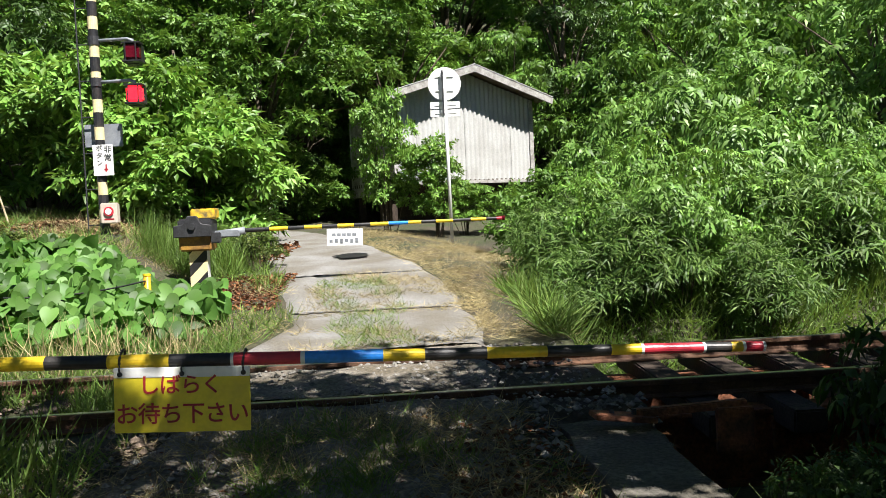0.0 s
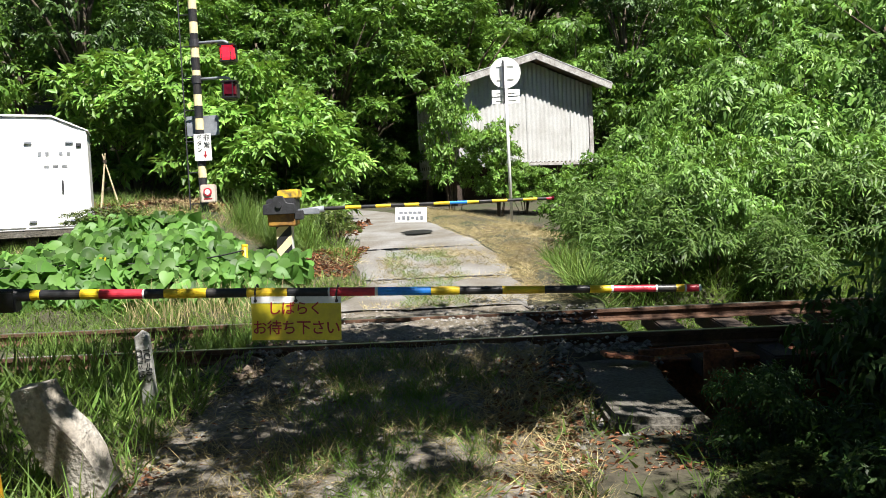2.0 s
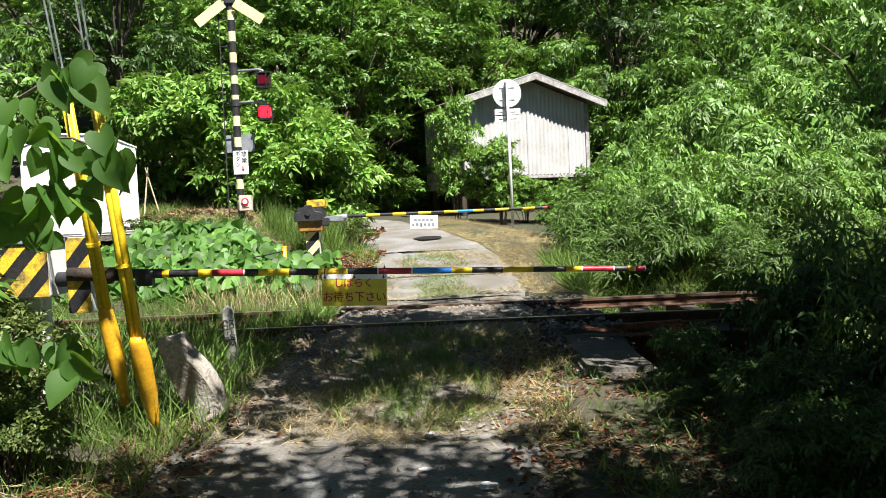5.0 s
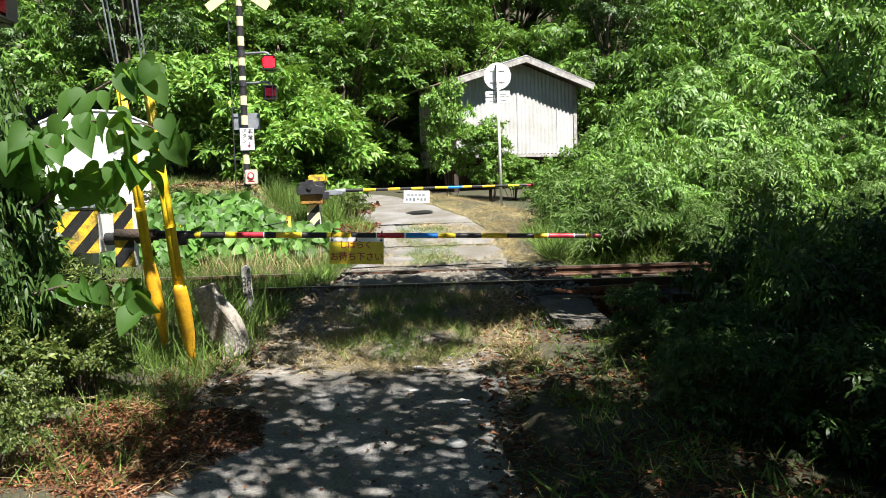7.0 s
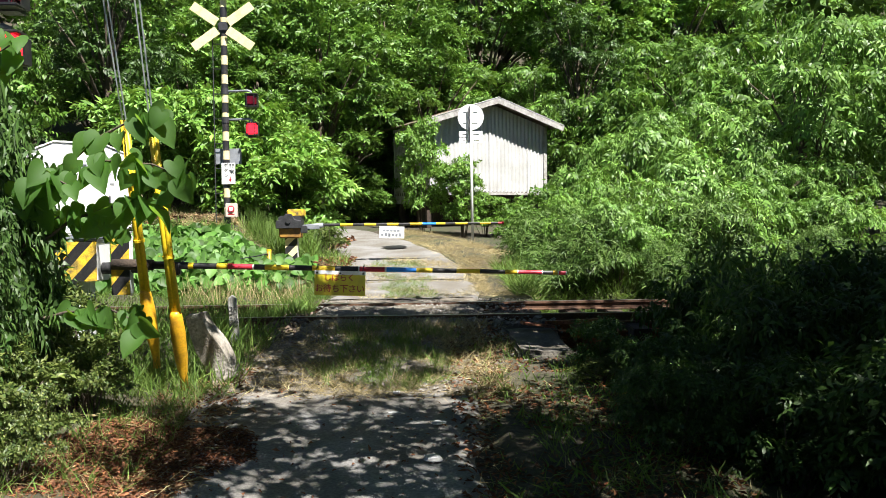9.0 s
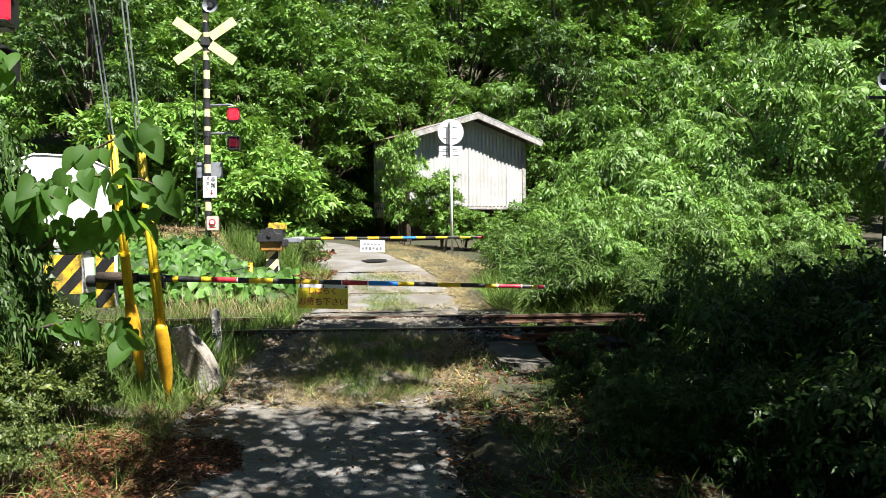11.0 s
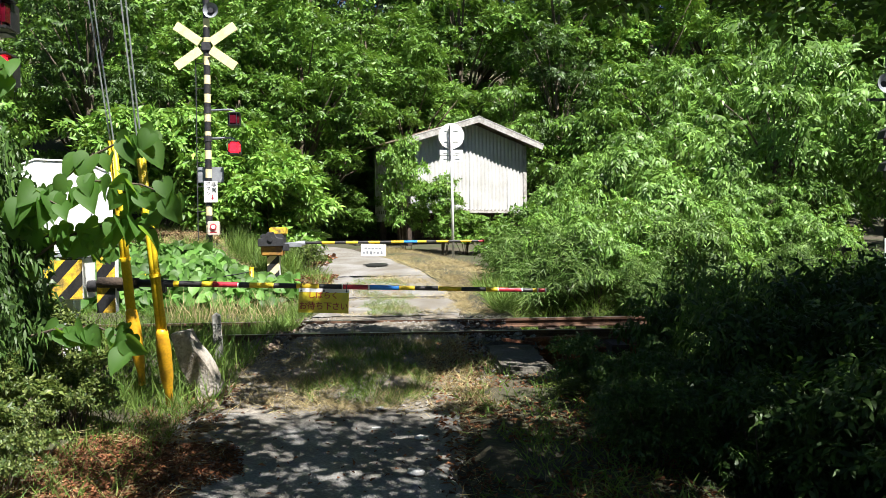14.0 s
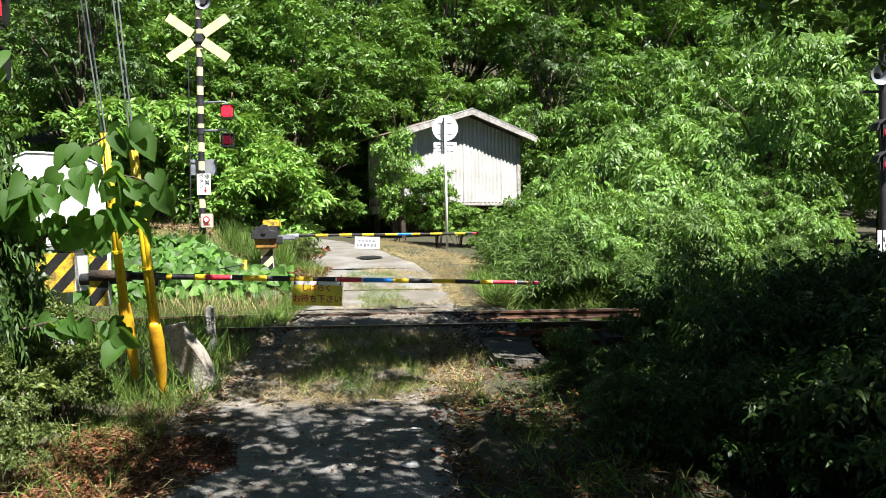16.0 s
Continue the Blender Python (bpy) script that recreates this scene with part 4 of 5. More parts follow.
def leaning_stone():
    t = thing("leaning_stone", pose(-1.68, 2.98, 0.10, 12, -21, -12), "leaning slab of weathered grey stone in the grass", "stone")
    bm = bmesh.new()
    bmesh.ops.create_cube(bm, size=1)
    bmesh.ops.subdivide_edges(bm, edges=bm.edges[:], cuts=7, use_grid_fill=True)
    for v in bm.verts:
        c = v.co.copy()
        taper = 1 - 0.3 * (c.z + 0.5)
        v.co = Vector((c.x * 0.2 * taper, c.y * 0.14, c.z * 0.56))
        q = v.co * 4
        v.co += Vector((noise.noise(q), noise.noise(q + Vector((7, 0, 0))), noise.noise(q + Vector((0, 9, 0))))) * 0.035
    part("slab", bm, M_STONE, t, smooth=False)


leaning_stone()


def curve_marker():
    t = thing("marker_post", pose(-1.78, 4.3, -0.18, 3, -3, 8), "white concrete marker post with black writing", "marker post")
    part("post", prism([(-0.04, 0), (0.04, 0), (0.04, 0.54), (0, 0.57), (-0.04, 0.54)], 0.075, None, 0.006), M_POST, t)
    for x, txt in ((0.022, "TCL=50 5"), (-0.022, "CCL=185")):
        lettering(txt, 0.05, pose(x, -0.043, 0.37, 0, 90, 0), M_INKBLACK, t)


curve_marker()


def small_post(x, y, z, h):
    t = thing("marker_stake", pose(x, y, z), "short orange stake among the creepers", "stake", "orange stakes")
    part("stake", tube([(0, 0, -0.1), (0, 0, h)], 0.032, 12), M_ORANGE, t, smooth=True)
    part("cap", disc(0.035, 0.02, pose(0, 0, h, 90), 12), M_YELLOW, t)
    part("ring", tube([(0, 0, h * 0.55), (0, 0, h * 0.55 + 0.03)], 0.036, 12), M_RUST, t)


small_post(-2.18, 8.24, 0.28, 0.41)
small_post(-3.68, 8.2, 0.2, 0.42)


# ---- woods ----
def put(x, y, turn=0, s=1.0, dz=0.0):
    w, h = s if isinstance(s, tuple) else (s, s)
    return Matrix.Translation((x, y, float(ground_z(x, y)) + dz)) @ pose(0, 0, 0, 0, 0, turn) @ Matrix.Diagonal((w, w, h, 1))


RT = np.random.default_rng(11)
BRIGHT = tree("broadleaf_tree", "tall bright green broadleaf tree on the wooded slope", RT, 10, 2.9, 0.16, M_LEAF_BRIGHT, M_BARK, (0.22, 0.11), 19000, 66, 0.62, 0.10, many=20, flat=0.45)
MID = tree("broadleaf_tree", "tall mid-green broadleaf tree on the wooded slope", RT, 11, 3.1, 0.18, M_LEAF_MID, M_BARK, (0.21, 0.105), 20000, 70, 0.64, 0.08, many=20, flat=0.45)
DARK = tree("dark_tree", "tall dark green tree, on the slope or added unseen to block skylight", RT, 12, 2.7, 0.18, M_LEAF_DARK, M_BARK, (0.23, 0.10), 12000, 62, 0.62, 0.08, "oval", 0.5, many=20, flat=0.5)
ARCH = tree("broadleaf_tree", "green tree that arches over the end of the road", RT, 8, 2.3, 0.13, M_LEAF_MID, M_BARK, (0.19, 0.095), 15000, 66, 0.5, 0.2, many=20, flat=0.45)
DROOP = tree("drooping_leaf_tree", "tree with drooping long green leaves", RT, 5.2, 2.3, 0.09, M_LEAF_MID, M_BARK, (0.19, 0.07), 13500, 52, 0.44, 0.08, "long", 0.6, many=18, flat=0.45, pairs=4)
SUMAC = tree("drooping_leaf_tree", "yellow-green tree with long drooping leaflets", RT, 5.0, 2.3, 0.09, M_LEAF_SUMAC, M_BARK, (0.18, 0.062), 15000, 50, 0.44, 0.2, "long", 0.6, lean=(-0.5, 0), many=22, flat=0.45, pairs=5)


def place(ob, spots, group):
    """Stands a thing at the first spot and copies of it at the rest: (x, y, turn, size, drop)."""
    tagged(ob, group=group)
    for x, y, turn, s, dz in spots[1:]:
        copy_thing(ob, put(x, y, turn, s, dz))
    x, y, turn, s, dz = spots[0]
    ob.matrix_basis = put(x, y, turn, s, dz)


place(BRIGHT, [(-6.4, 19.6, 130, 0.58, -0.3), (-3.6, 23.5, 10, 0.62, -0.3), (-13, 25, 140, 1.0, 0), (-5.5, 26.5, 200, 0.95, 0), (9.5, 29, 250, 1.05, 0), (-16.5, 20, 300, 1.0, 0), (13.5, 33, 20, 1.1, 0), (-0.6, 27.5, 95, 0.7, 0), (1.2, 25.2, 15, 0.5, -0.3), (4.6, 26.2, 75, 0.52, -0.3), (9.0, 25.6, 135, 0.55, -0.3), (-7.2, 24.0, 195, 0.6, -0.3), (-10.2, 23.2, 255, 0.6, -0.3), (13.5, 23.5, 315, 0.6, -0.3)], "woods")
place(MID, [(-10.5, 28, 0, 1.0, 0), (2.2, 29.5, 60, 0.95, 0), (5.8, 27.5, 120, 0.9, 0), (-19.5, 27, 180, 1.1, 0), (17.5, 30, 240, 1.1, 0), (-1.8, 32, 300, 1.1, 0), (12.2, 25.0, 33, 0.8, 0), (21, 25, 77, 1.0, 0), (16, 22, 160, 0.85, 0), (-8.2, 20.5, 70, 0.75, -0.3), (-1.3, 25.6, 140, 0.8, 0), (-4.3, 18.7, 20, 0.5, -0.2), (-2.3, 23.2, 200, 0.62, -0.3)], "woods")
# the eight with y below 7 are out of view, added to block skylight
place(DARK, [(-6.8, 32, 80, 1.1, 0), (6.5, 33, 140, 1.1, 0), (11, 36, 200, 1.1, 0), (-13.5, 33, 260, 1.1, 0), (18, 37, 320, 1.15, 0), (1.5, 36, 10, 1.15, 0), (-7.6, 17.2, 55, 0.62, 0), (-12.5, 18.5, 100, 0.75, 0), (24, 33, 10, 1.2, 0), (-22, 35, 44, 1.2, 0), (-17, 42, 15, 1.5, 0), (-9.5, 42, 115, 1.5, 0), (-2.5, 42, 215, 1.5, 0), (4.5, 43, 315, 1.5, 0), (12, 44, 55, 1.5, 0), (20, 44, 155, 1.6, 0), (28, 42, 255, 1.6, 0), (-3, -15, 20, 1.1, 0), (2.5, -14.5, 130, 1.1, 0), (8, -13, 230, 1.1, 0), (13.5, -7, 330, 1.1, 0), (14, 0, 60, 1.0, 0), (-8, -12, 170, 1.0, 0), (-9.5, -5, 280, 0.9, 0), (14.5, 6.5, 100, 0.85, 0), (5.2, 24.8, 210, 0.62, 0), (0.8, 31.5, 25, 0.9, 0), (8.6, 31.5, 85, 0.9, 0), (-4.2, 29.5, 145, 0.9, 0), (14.5, 28.0, 205, 0.8, 0), (3.4, 33.5, 265, 1.0, 0), (-9.0, 31, 325, 0.9, 0)], "woods")
place(ARCH, [(-2.9, 20.6, 0, 0.95, -0.3), (-4.8, 21.4, 120, 1.0, 0), (0.2, 23.9, 240, 0.9, -0.4)], "woods")
place(DROOP, [(7.7, 20.0, 0, 1.05, -0.2), (9.4, 18.0, 60, 1.1, -0.2), (3.6, 24.5, 120, 1.0, 0), (12.5, 17.5, 180, 1.2, 0), (7.6, 23, 240, 1.15, 0), (-10.5, 15.2, 300, 0.9, 0), (10.8, 21.5, 90, 1.35, 0)], "hillside trees")
place(SUMAC, [(7.9, 13.2, 0, 0.98, 0), (10.8, 13.6, 130, 1.0, 0), (5.9, 15.4, 220, 0.72, -0.2), (6.6, 11.8, 300, 0.4, 0)], "hillside trees")


# the trees that shade the near side
SHADE = tree("shade_tree", "broad green tree that shades the near road", RT, 8.6, 2.5, 0.15, M_LEAF_MID, M_BARK, (0.17, 0.095), 5200, 30, 0.5, 0.52, many=18, flat=0.6, start=0.6, pairs=1)
place(SHADE, [(4.5, -4.6, 70, 1.0, 0), (6.9, 0.2, 130, 1.05, 0), (6.6, -2.8, 200, 1.1, 0), (3.4, -8.4, 300, 1.05, 0), (9.0, 1.6, 250, 1.0, 0), (9.0, -2.5, 160, 1.1, 0), (7, -7, 100, 1.1, 0), (5.8, -1.3, 215, 1.0, 0), (4.3, -2.7, 40, 0.85, 0)], "shade trees")
OVERHANG = tree("shade_tree", "leaning green tree whose crown hangs over the crossing", RT, 8.4, 2.1, 0.15, M_LEAF_MID, M_BARK, (0.17, 0.095), 5000, 42, 0.45, 0.54, lean=(-0.5, 0), many=22, shift=(-3.0, 0), flat=0.6, start=0.72, pairs=1)
place(OVERHANG, [(4.8, 2.8, 0, 0.85, 0), (8.6, 2.5, 12, 1.0, 0), (6.1, 2.6, 350, 0.85, 0), (3.9, -1.1, 5, 0.82, 0), (5.1, 0.5, 350, 0.6, 0)], "shade trees")
REACH = tree("shade_tree", "tree with long limbs that reach across the road", RT, 8.0, 2.0, 0.16, M_LEAF_MID, M_BARK, (0.17, 0.095), 5800, 44, 0.45, 0.54, lean=(-1.4, 0), many=22, shift=(-4.7, 0), flat=0.6, start=0.72, pairs=1)
place(REACH, [(4.4, 2.1, 0, 0.9, 0)], "shade trees")


# ---- shrubs ----
def shrub(name, label, rng, wide, height, mat, leaf, count, clumps, r, shape="oval", droop=0.2, category="shrub", stems=10, flat=0.8, base=0.05, pairs=2):
    cl = clump_set(rng, clumps, (wide, wide, height * (1 - base)), r, height * base, hollow=0.2)
    t = thing(name, Matrix.Identity(4), label, category)
    bm = bmesh.new()
    for i in rng.choice(len(cl), size=min(stems, len(cl)), replace=False):
        c = Vector(cl[i][:3])
        foot = Vector((c.x * 0.25, c.y * 0.25, -0.1))
        tube([foot, foot.lerp(c, 0.5) + Vector((0, 0, 0.1 * height)), c], [0.014, 0.01, 0.004], 5, bm)
    tagged(part("woody_base", bm, M_BARK, t), kind="stuff")
    ob = new("foliage", foliage("foliage", cl, count, leaf[0], leaf[1], mat, rng, shape, droop, flat, pairs=pairs))
    ob.parent = t
    return t


BIGLEAF = shrub("large_leaved_shrub", "bright shrub with large pointed leaves", RT, 1.35, 2.7, M_LEAF_BRIGHT, (0.21, 0.09), 7800, 44, 0.34, droop=0.35, flat=0.4)
ROUND = shrub("leafy_shrub", "bright green small-leaved shrub", RT, 0.8, 1.9, M_LEAF_BRIGHT, (0.10, 0.055), 7500, 30, 0.28, droop=0.1, flat=0.6)
THICKET = shrub("leafy_shrub", "dense green shrub beside the line", RT, 1.15, 2.0, M_LEAF_MID, (0.13, 0.06), 7500, 34, 0.34, droop=0.25, flat=0.45)
BAMBOO = shrub("bamboo_grass", "clump of bamboo grass with long narrow leaves", RT, 0.75, 1.1, M_LEAF_BLUE, (0.19, 0.026), 5600, 26, 0.28, "long", 0.25, "bamboo grass", 16)
LOW = shrub("low_shrub", "low small-leaved shrub at the road's edge", RT, 0.5, 0.62, M_LEAF_LOW, (0.055, 0.03), 3400, 17, 0.14, droop=0.05, stems=14, flat=0.5)
# shade inside the tangle is put into its dark leaf colour
VINES = shrub("shade_toned_thicket", "tangle of vines and bamboo grass, leaves coloured dark for shade", RT, 0.85, 1.5, M_LEAF_DARK, (0.115, 0.04), 8200, 52, 0.3, "long", droop=0.35, stems=16, flat=0.5)

WEEPING = shrub("drooping_shrub", "green shrub with long drooping leaves", RT, 0.95, 1.9, M_LEAF_SUMAC, (0.15, 0.048), 5200, 18, 0.34, "long", 0.55, stems=14, flat=0.5, pairs=4)
LIGHT = shrub("drooping_shrub", "yellow-green shrub with long drooping leaves", RT, 0.9, 1.9, M_LEAF_BRIGHT, (0.13, 0.045), 5600, 18, 0.34, "long", 0.45, stems=14, flat=0.5, pairs=3)
place(WEEPING, [(4.0, 9.7, 20, (0.5, 0.7), 0), (3.05, 11.6, 45, 0.85, 0), (4.2, 10.9, 85, (0.9, 1.05), 0), (3.6, 13.8, 165, (1.0, 1.2), 0), (5.7, 10.3, 225, 0.85, 0), (4.9, 13.0, 275, (1.1, 1.35), 0), (2.9, 8.9, 305, (0.55, 0.65), 0), (7.0, 10.6, 325, 0.7, 0), (6.2, 12.4, 35, (0.9, 1.2), 0)], "shrubs past the line")
place(LIGHT, [(2.2, 9.5, 10, (0.42, 0.6), 0), (3.2, 9.1, 110, (0.42, 0.5), 0), (2.7, 10.3, 210, (0.6, 0.85), 0), (3.7, 10.4, 310, (0.65, 0.85), 0), (3.5, 11.2, 0, (0.75, 1.0), 0), (5.0, 10.9, 95, (0.8, 1.05), 0), (3.0, 12.8, 205, (0.7, 0.8), 0), (4.4, 15.0, 15, (1.0, 1.3), 0), (4.9, 9.2, 115, (0.6, 0.7), 0), (5.9, 14.2, 255, (1.1, 1.5), 0), (3.7, 9.4, 330, (0.55, 0.75), 0), (7.6, 11.2, 175, 0.75, 0)], "shrubs past the line")
place(BIGLEAF, [(-4.3, 14.6, 0, 1.0, 0), (-3.0, 14.2, 70, 0.95, -0.2), (-2.9, 15.4, 150, 0.75, -0.1), (-5.9, 15.4, 220, 1.05, 0), (-3.9, 16.8, 290, 1.05, 0)], "bright shrubs behind the signal")
place(ROUND, [(-0.05, 18.2, 0, (0.78, 1.45), 0), (0.95, 18.0, 60, (0.85, 1.0), 0), (1.6, 18.4, 200, (0.6, 0.55), 0), (-4.0, 19.6, 310, (0.9, 1.2), 0), (2.5, 18.4, 30, (0.6, 0.45), 0), (-5.0, 19.0, 75, (0.9, 1.1), 0)], "shrubs in front of the hut")
place(THICKET, [(-2.0, 22.0, 40, (0.9, 0.8), 0), (-1.0, 22.8, 140, (0.9, 0.9), 0), (3.2, 12.4, 0, 0.6, 0), (4.2, 13.6, 60, 0.85, 0), (5.7, 12.2, 120, 0.75, 0), (4.3, 15.7, 240, 0.85, 0), (5.3, 14.0, 300, 1.15, 0), (5.2, 17.2, 30, 1.25, 0), (8.6, 16, 90, 1.3, 0), (2.4, 13.4, 150, 0.7, 0), (-9.4, 12.8, 210, 0.9, 0), (-11.5, 14, 270, 1.2, 0), (-4.3, 2.8, 95, 0.95, 0), (-5.2, 1.2, 15, 0.8, 0), (-6.6, 3.2, 55, 0.9, 0), (-5.9, -1.6, 105, 0.9, 0), (-4.4, -3.0, 155, 0.7, 0), (-7.8, 0.2, 205, 1.1, 0), (-5.0, -5.5, 245, 0.9, 0), (-8.4, -3.6, 285, 1.1, 0), (-9.2, 3.0, 335, 1.0, 0), (6.8, 17.0, 330, 1.5, 0), (10.2, 11.0, 10, 0.8, 0)], "thicket past the line")
place(BAMBOO, [(1.9, 8.8, 0, 0.6, 0), (2.6, 8.9, 50, 0.8, 0.1), (2.0, 9.7, 15, 0.8, 0), (3.6, 8.6, 75, 0.65, 0.2), (2.9, 9.7, 255, 0.75, 0), (4.4, 9.3, 150, 0.9, 0.1), (2.5, 10.5, 200, 0.7, 0), (6.1, 9.4, 300, 0.6, 0), (7.6, 9.6, 80, 0.5, 0), (1.9, 10.9, 130, 0.6, 0), (2.75, 3.3, 10, (0.6, 1.5), 0), (3.3, 4.4, 180, (1.0, 1.7), 0), (3.9, 1.2, 240, 1.0, 0.2), (4.9, 3.4, 30, (1.1, 1.7), 0)], "bamboo grass")
# the first two fill the shaded tunnel at the road's end with dark leaves
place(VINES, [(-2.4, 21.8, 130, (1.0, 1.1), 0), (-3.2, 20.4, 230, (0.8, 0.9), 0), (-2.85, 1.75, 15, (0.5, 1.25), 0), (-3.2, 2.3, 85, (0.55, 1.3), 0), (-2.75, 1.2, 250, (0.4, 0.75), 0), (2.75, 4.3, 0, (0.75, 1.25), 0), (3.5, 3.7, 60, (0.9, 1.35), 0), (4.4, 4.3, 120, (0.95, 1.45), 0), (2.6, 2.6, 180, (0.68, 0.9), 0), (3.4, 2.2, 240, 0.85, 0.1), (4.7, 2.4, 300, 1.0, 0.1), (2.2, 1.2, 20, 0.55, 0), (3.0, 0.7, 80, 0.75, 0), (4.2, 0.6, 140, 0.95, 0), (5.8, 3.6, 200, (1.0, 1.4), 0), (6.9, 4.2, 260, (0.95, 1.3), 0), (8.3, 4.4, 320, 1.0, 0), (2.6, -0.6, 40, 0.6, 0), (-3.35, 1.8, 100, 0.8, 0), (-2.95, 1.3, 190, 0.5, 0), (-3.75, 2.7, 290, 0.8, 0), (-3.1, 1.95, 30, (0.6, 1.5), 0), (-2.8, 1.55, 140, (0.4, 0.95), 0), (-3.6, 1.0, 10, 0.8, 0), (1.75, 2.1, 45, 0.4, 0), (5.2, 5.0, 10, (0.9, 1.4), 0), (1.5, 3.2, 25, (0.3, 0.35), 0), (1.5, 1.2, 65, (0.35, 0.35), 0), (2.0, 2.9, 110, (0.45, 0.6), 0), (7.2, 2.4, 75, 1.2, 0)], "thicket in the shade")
place(LOW, [(-2.18, 1.15, 35, (0.42, 0.55), 0), (-2.12, 0.6, 165, (0.4, 0.55), 0), (-2.36, 0.85, 15, (0.5, 0.65), 0), (-2.5, 1.5, 75, (0.7, 0.8), 0), (-2.3, 1.8, 205, (0.5, 0.65), 0), (-2.3, 0.45, 290, (0.45, 0.6), 0), (-2.75, 2.1, 20, (0.9, 1.0), 0), (-2.45, 0.6, 0, 0.75, 0), (-2.6, 1.3, 60, 0.95, 0), (-2.25, 1.95, 120, 0.6, 0), (-2.9, 0.2, 180, 1.0, 0), (-2.2, -0.2, 240, 0.6, 0), (-2.7, -0.6, 300, 0.9, 0), (-2.6, 2.6, 30, 0.9, 0), (-3.1, 3.4, 90, 1.0, 0), (-4.4, 9.9, 150, (0.9, 0.4), 0), (-5.2, 9.2, 210, (1.2, 0.5), 0), (-6.0, 9.4, 270, (1.2, 0.5), 0), (-1.75, 11.9, 10, 0.75, 0), (-4.9, 10.4, 70, (0.9, 0.35), 0), (-6.9, 9.2, 130, (1.4, 0.6), 0), (1.35, 2.8, 190, (0.45, 0.28), 0), (1.4, 1.7, 250, (0.5, 0.25), 0)], "low shrubs")


# the branch with heart-shaped leaves by the guards
def heart_branch():
    t = thing("heart_leaved_branch", pose(-2.75, 1.7, -0.1), "branch with large heart-shaped green leaves hanging by the wire guards", "branch")
    rng = np.random.default_rng(5)
    o = Vector((-2.75, 1.7, -0.1))
    lines = [[(-2.75, 1.7, -0.1), (-2.6, 1.7, 0.8), (-2.3, 1.6, 1.35), (-1.9, 1.45, 1.45), (-1.6, 1.36, 1.42), (-1.36, 1.32, 1.32)], [(-2.3, 1.6, 1.35), (-2.05, 1.65, 1.6), (-1.75, 1.6, 1.74), (-1.6, 1.58, 1.74)],
             [(-2.5, 1.7, 0.9), (-2.2, 1.65, 1.1), (-1.8, 1.5, 1.2), (-1.55, 1.42, 1.15)], [(-2.68, 1.7, 0.4), (-2.3, 1.72, 0.5), (-2.0, 1.7, 0.52), (-1.78, 1.66, 0.42)], [(-2.6, 1.7, 1.0), (-2.75, 1.5, 1.6), (-2.6, 1.3, 2.0), (-2.35, 1.2, 2.1)], [(-2.62, 1.7, 0.7), (-2.5, 1.75, 1.0), (-2.3, 1.8, 1.15), (-2.1, 1.8, 1.12), (-1.95, 1.8, 1.0)], [(-2.62, 1.7, 0.9), (-2.55, 1.6, 1.2), (-2.35, 1.55, 1.4), (-2.15, 1.5, 1.3)]]
    bm = bmesh.new()
    base, ahead, normal = [], [], []
    for ln in lines:
        pts = [Vector(p) - o for p in ln]
        tube(pts, [0.012 - 0.008 * k / (len(pts) - 1) for k in range(len(pts))], 6, bm)
        for a, b in zip(pts[1:], pts[2:]):
            for k in range(9):
                p = a.lerp(b, rng.random())
                base.append(p + Vector(rng.normal(size=3) * 0.035))
                ahead.append((rng.normal() * 0.6, rng.normal() * 0.5 - 0.3, -0.9))
                normal.append((rng.normal() * 0.8 + 0.2, -0.7 + 0.5 * rng.normal(), 0.5 + 0.5 * rng.normal()))
    part("branch", bm, M_BARK, t)
    n = len(base)
    size = 0.095 + 0.075 * rng.random(n)
    for i in range(n):
        me = leaf_mesh("leaf", np.array([base[i]]), np.array([ahead[i]]), np.array([normal[i]]), size[i:i + 1], size[i:i + 1] * 0.95, M_LEAF_HEART, "heart", 0.26, 0.22)
        lf = new("leaf", me)
        lf.parent = t


heart_branch()


# ---- ground cover ----
def scatter(count, region, rng, keep=None):
    x = region[0] + (region[1] - region[0]) * rng.random(count)
    y = region[2] + (region[3] - region[2]) * rng.random(count)
    if keep is not None:
        k = keep(x, y)
        x, y = x[k], y[k]
    return np.stack([x, y, ground_z(x, y)], -1)


def patchy(x, y, f=1.3, seed=0.0, cut=0.0):
    return np.array([noise.noise((a * f, b * f, seed)) > cut for a, b in zip(x, y)])


def blades(name, label, p, tall, wide, mat, rng, lie=0.35):
    n = len(p)
    ahead = np.stack([rng.normal(size=n) * lie, rng.normal(size=n) * lie, np.ones(n) * (1 - 0.75 * min(lie / 1.5, 1))], -1)
    normal = rng.normal(size=(n, 3))
    size = 0.45 + 0.9 * rng.random(n)
    me = leaf_mesh(name, p - np.array([0, 0, 0.01]), ahead, normal, tall * size, wide * (0.7 + 0.6 * rng.random(n)), mat, "long", 0.05, 0.18)
    return tagged(new(name, me), label, "grass", kind="stuff")


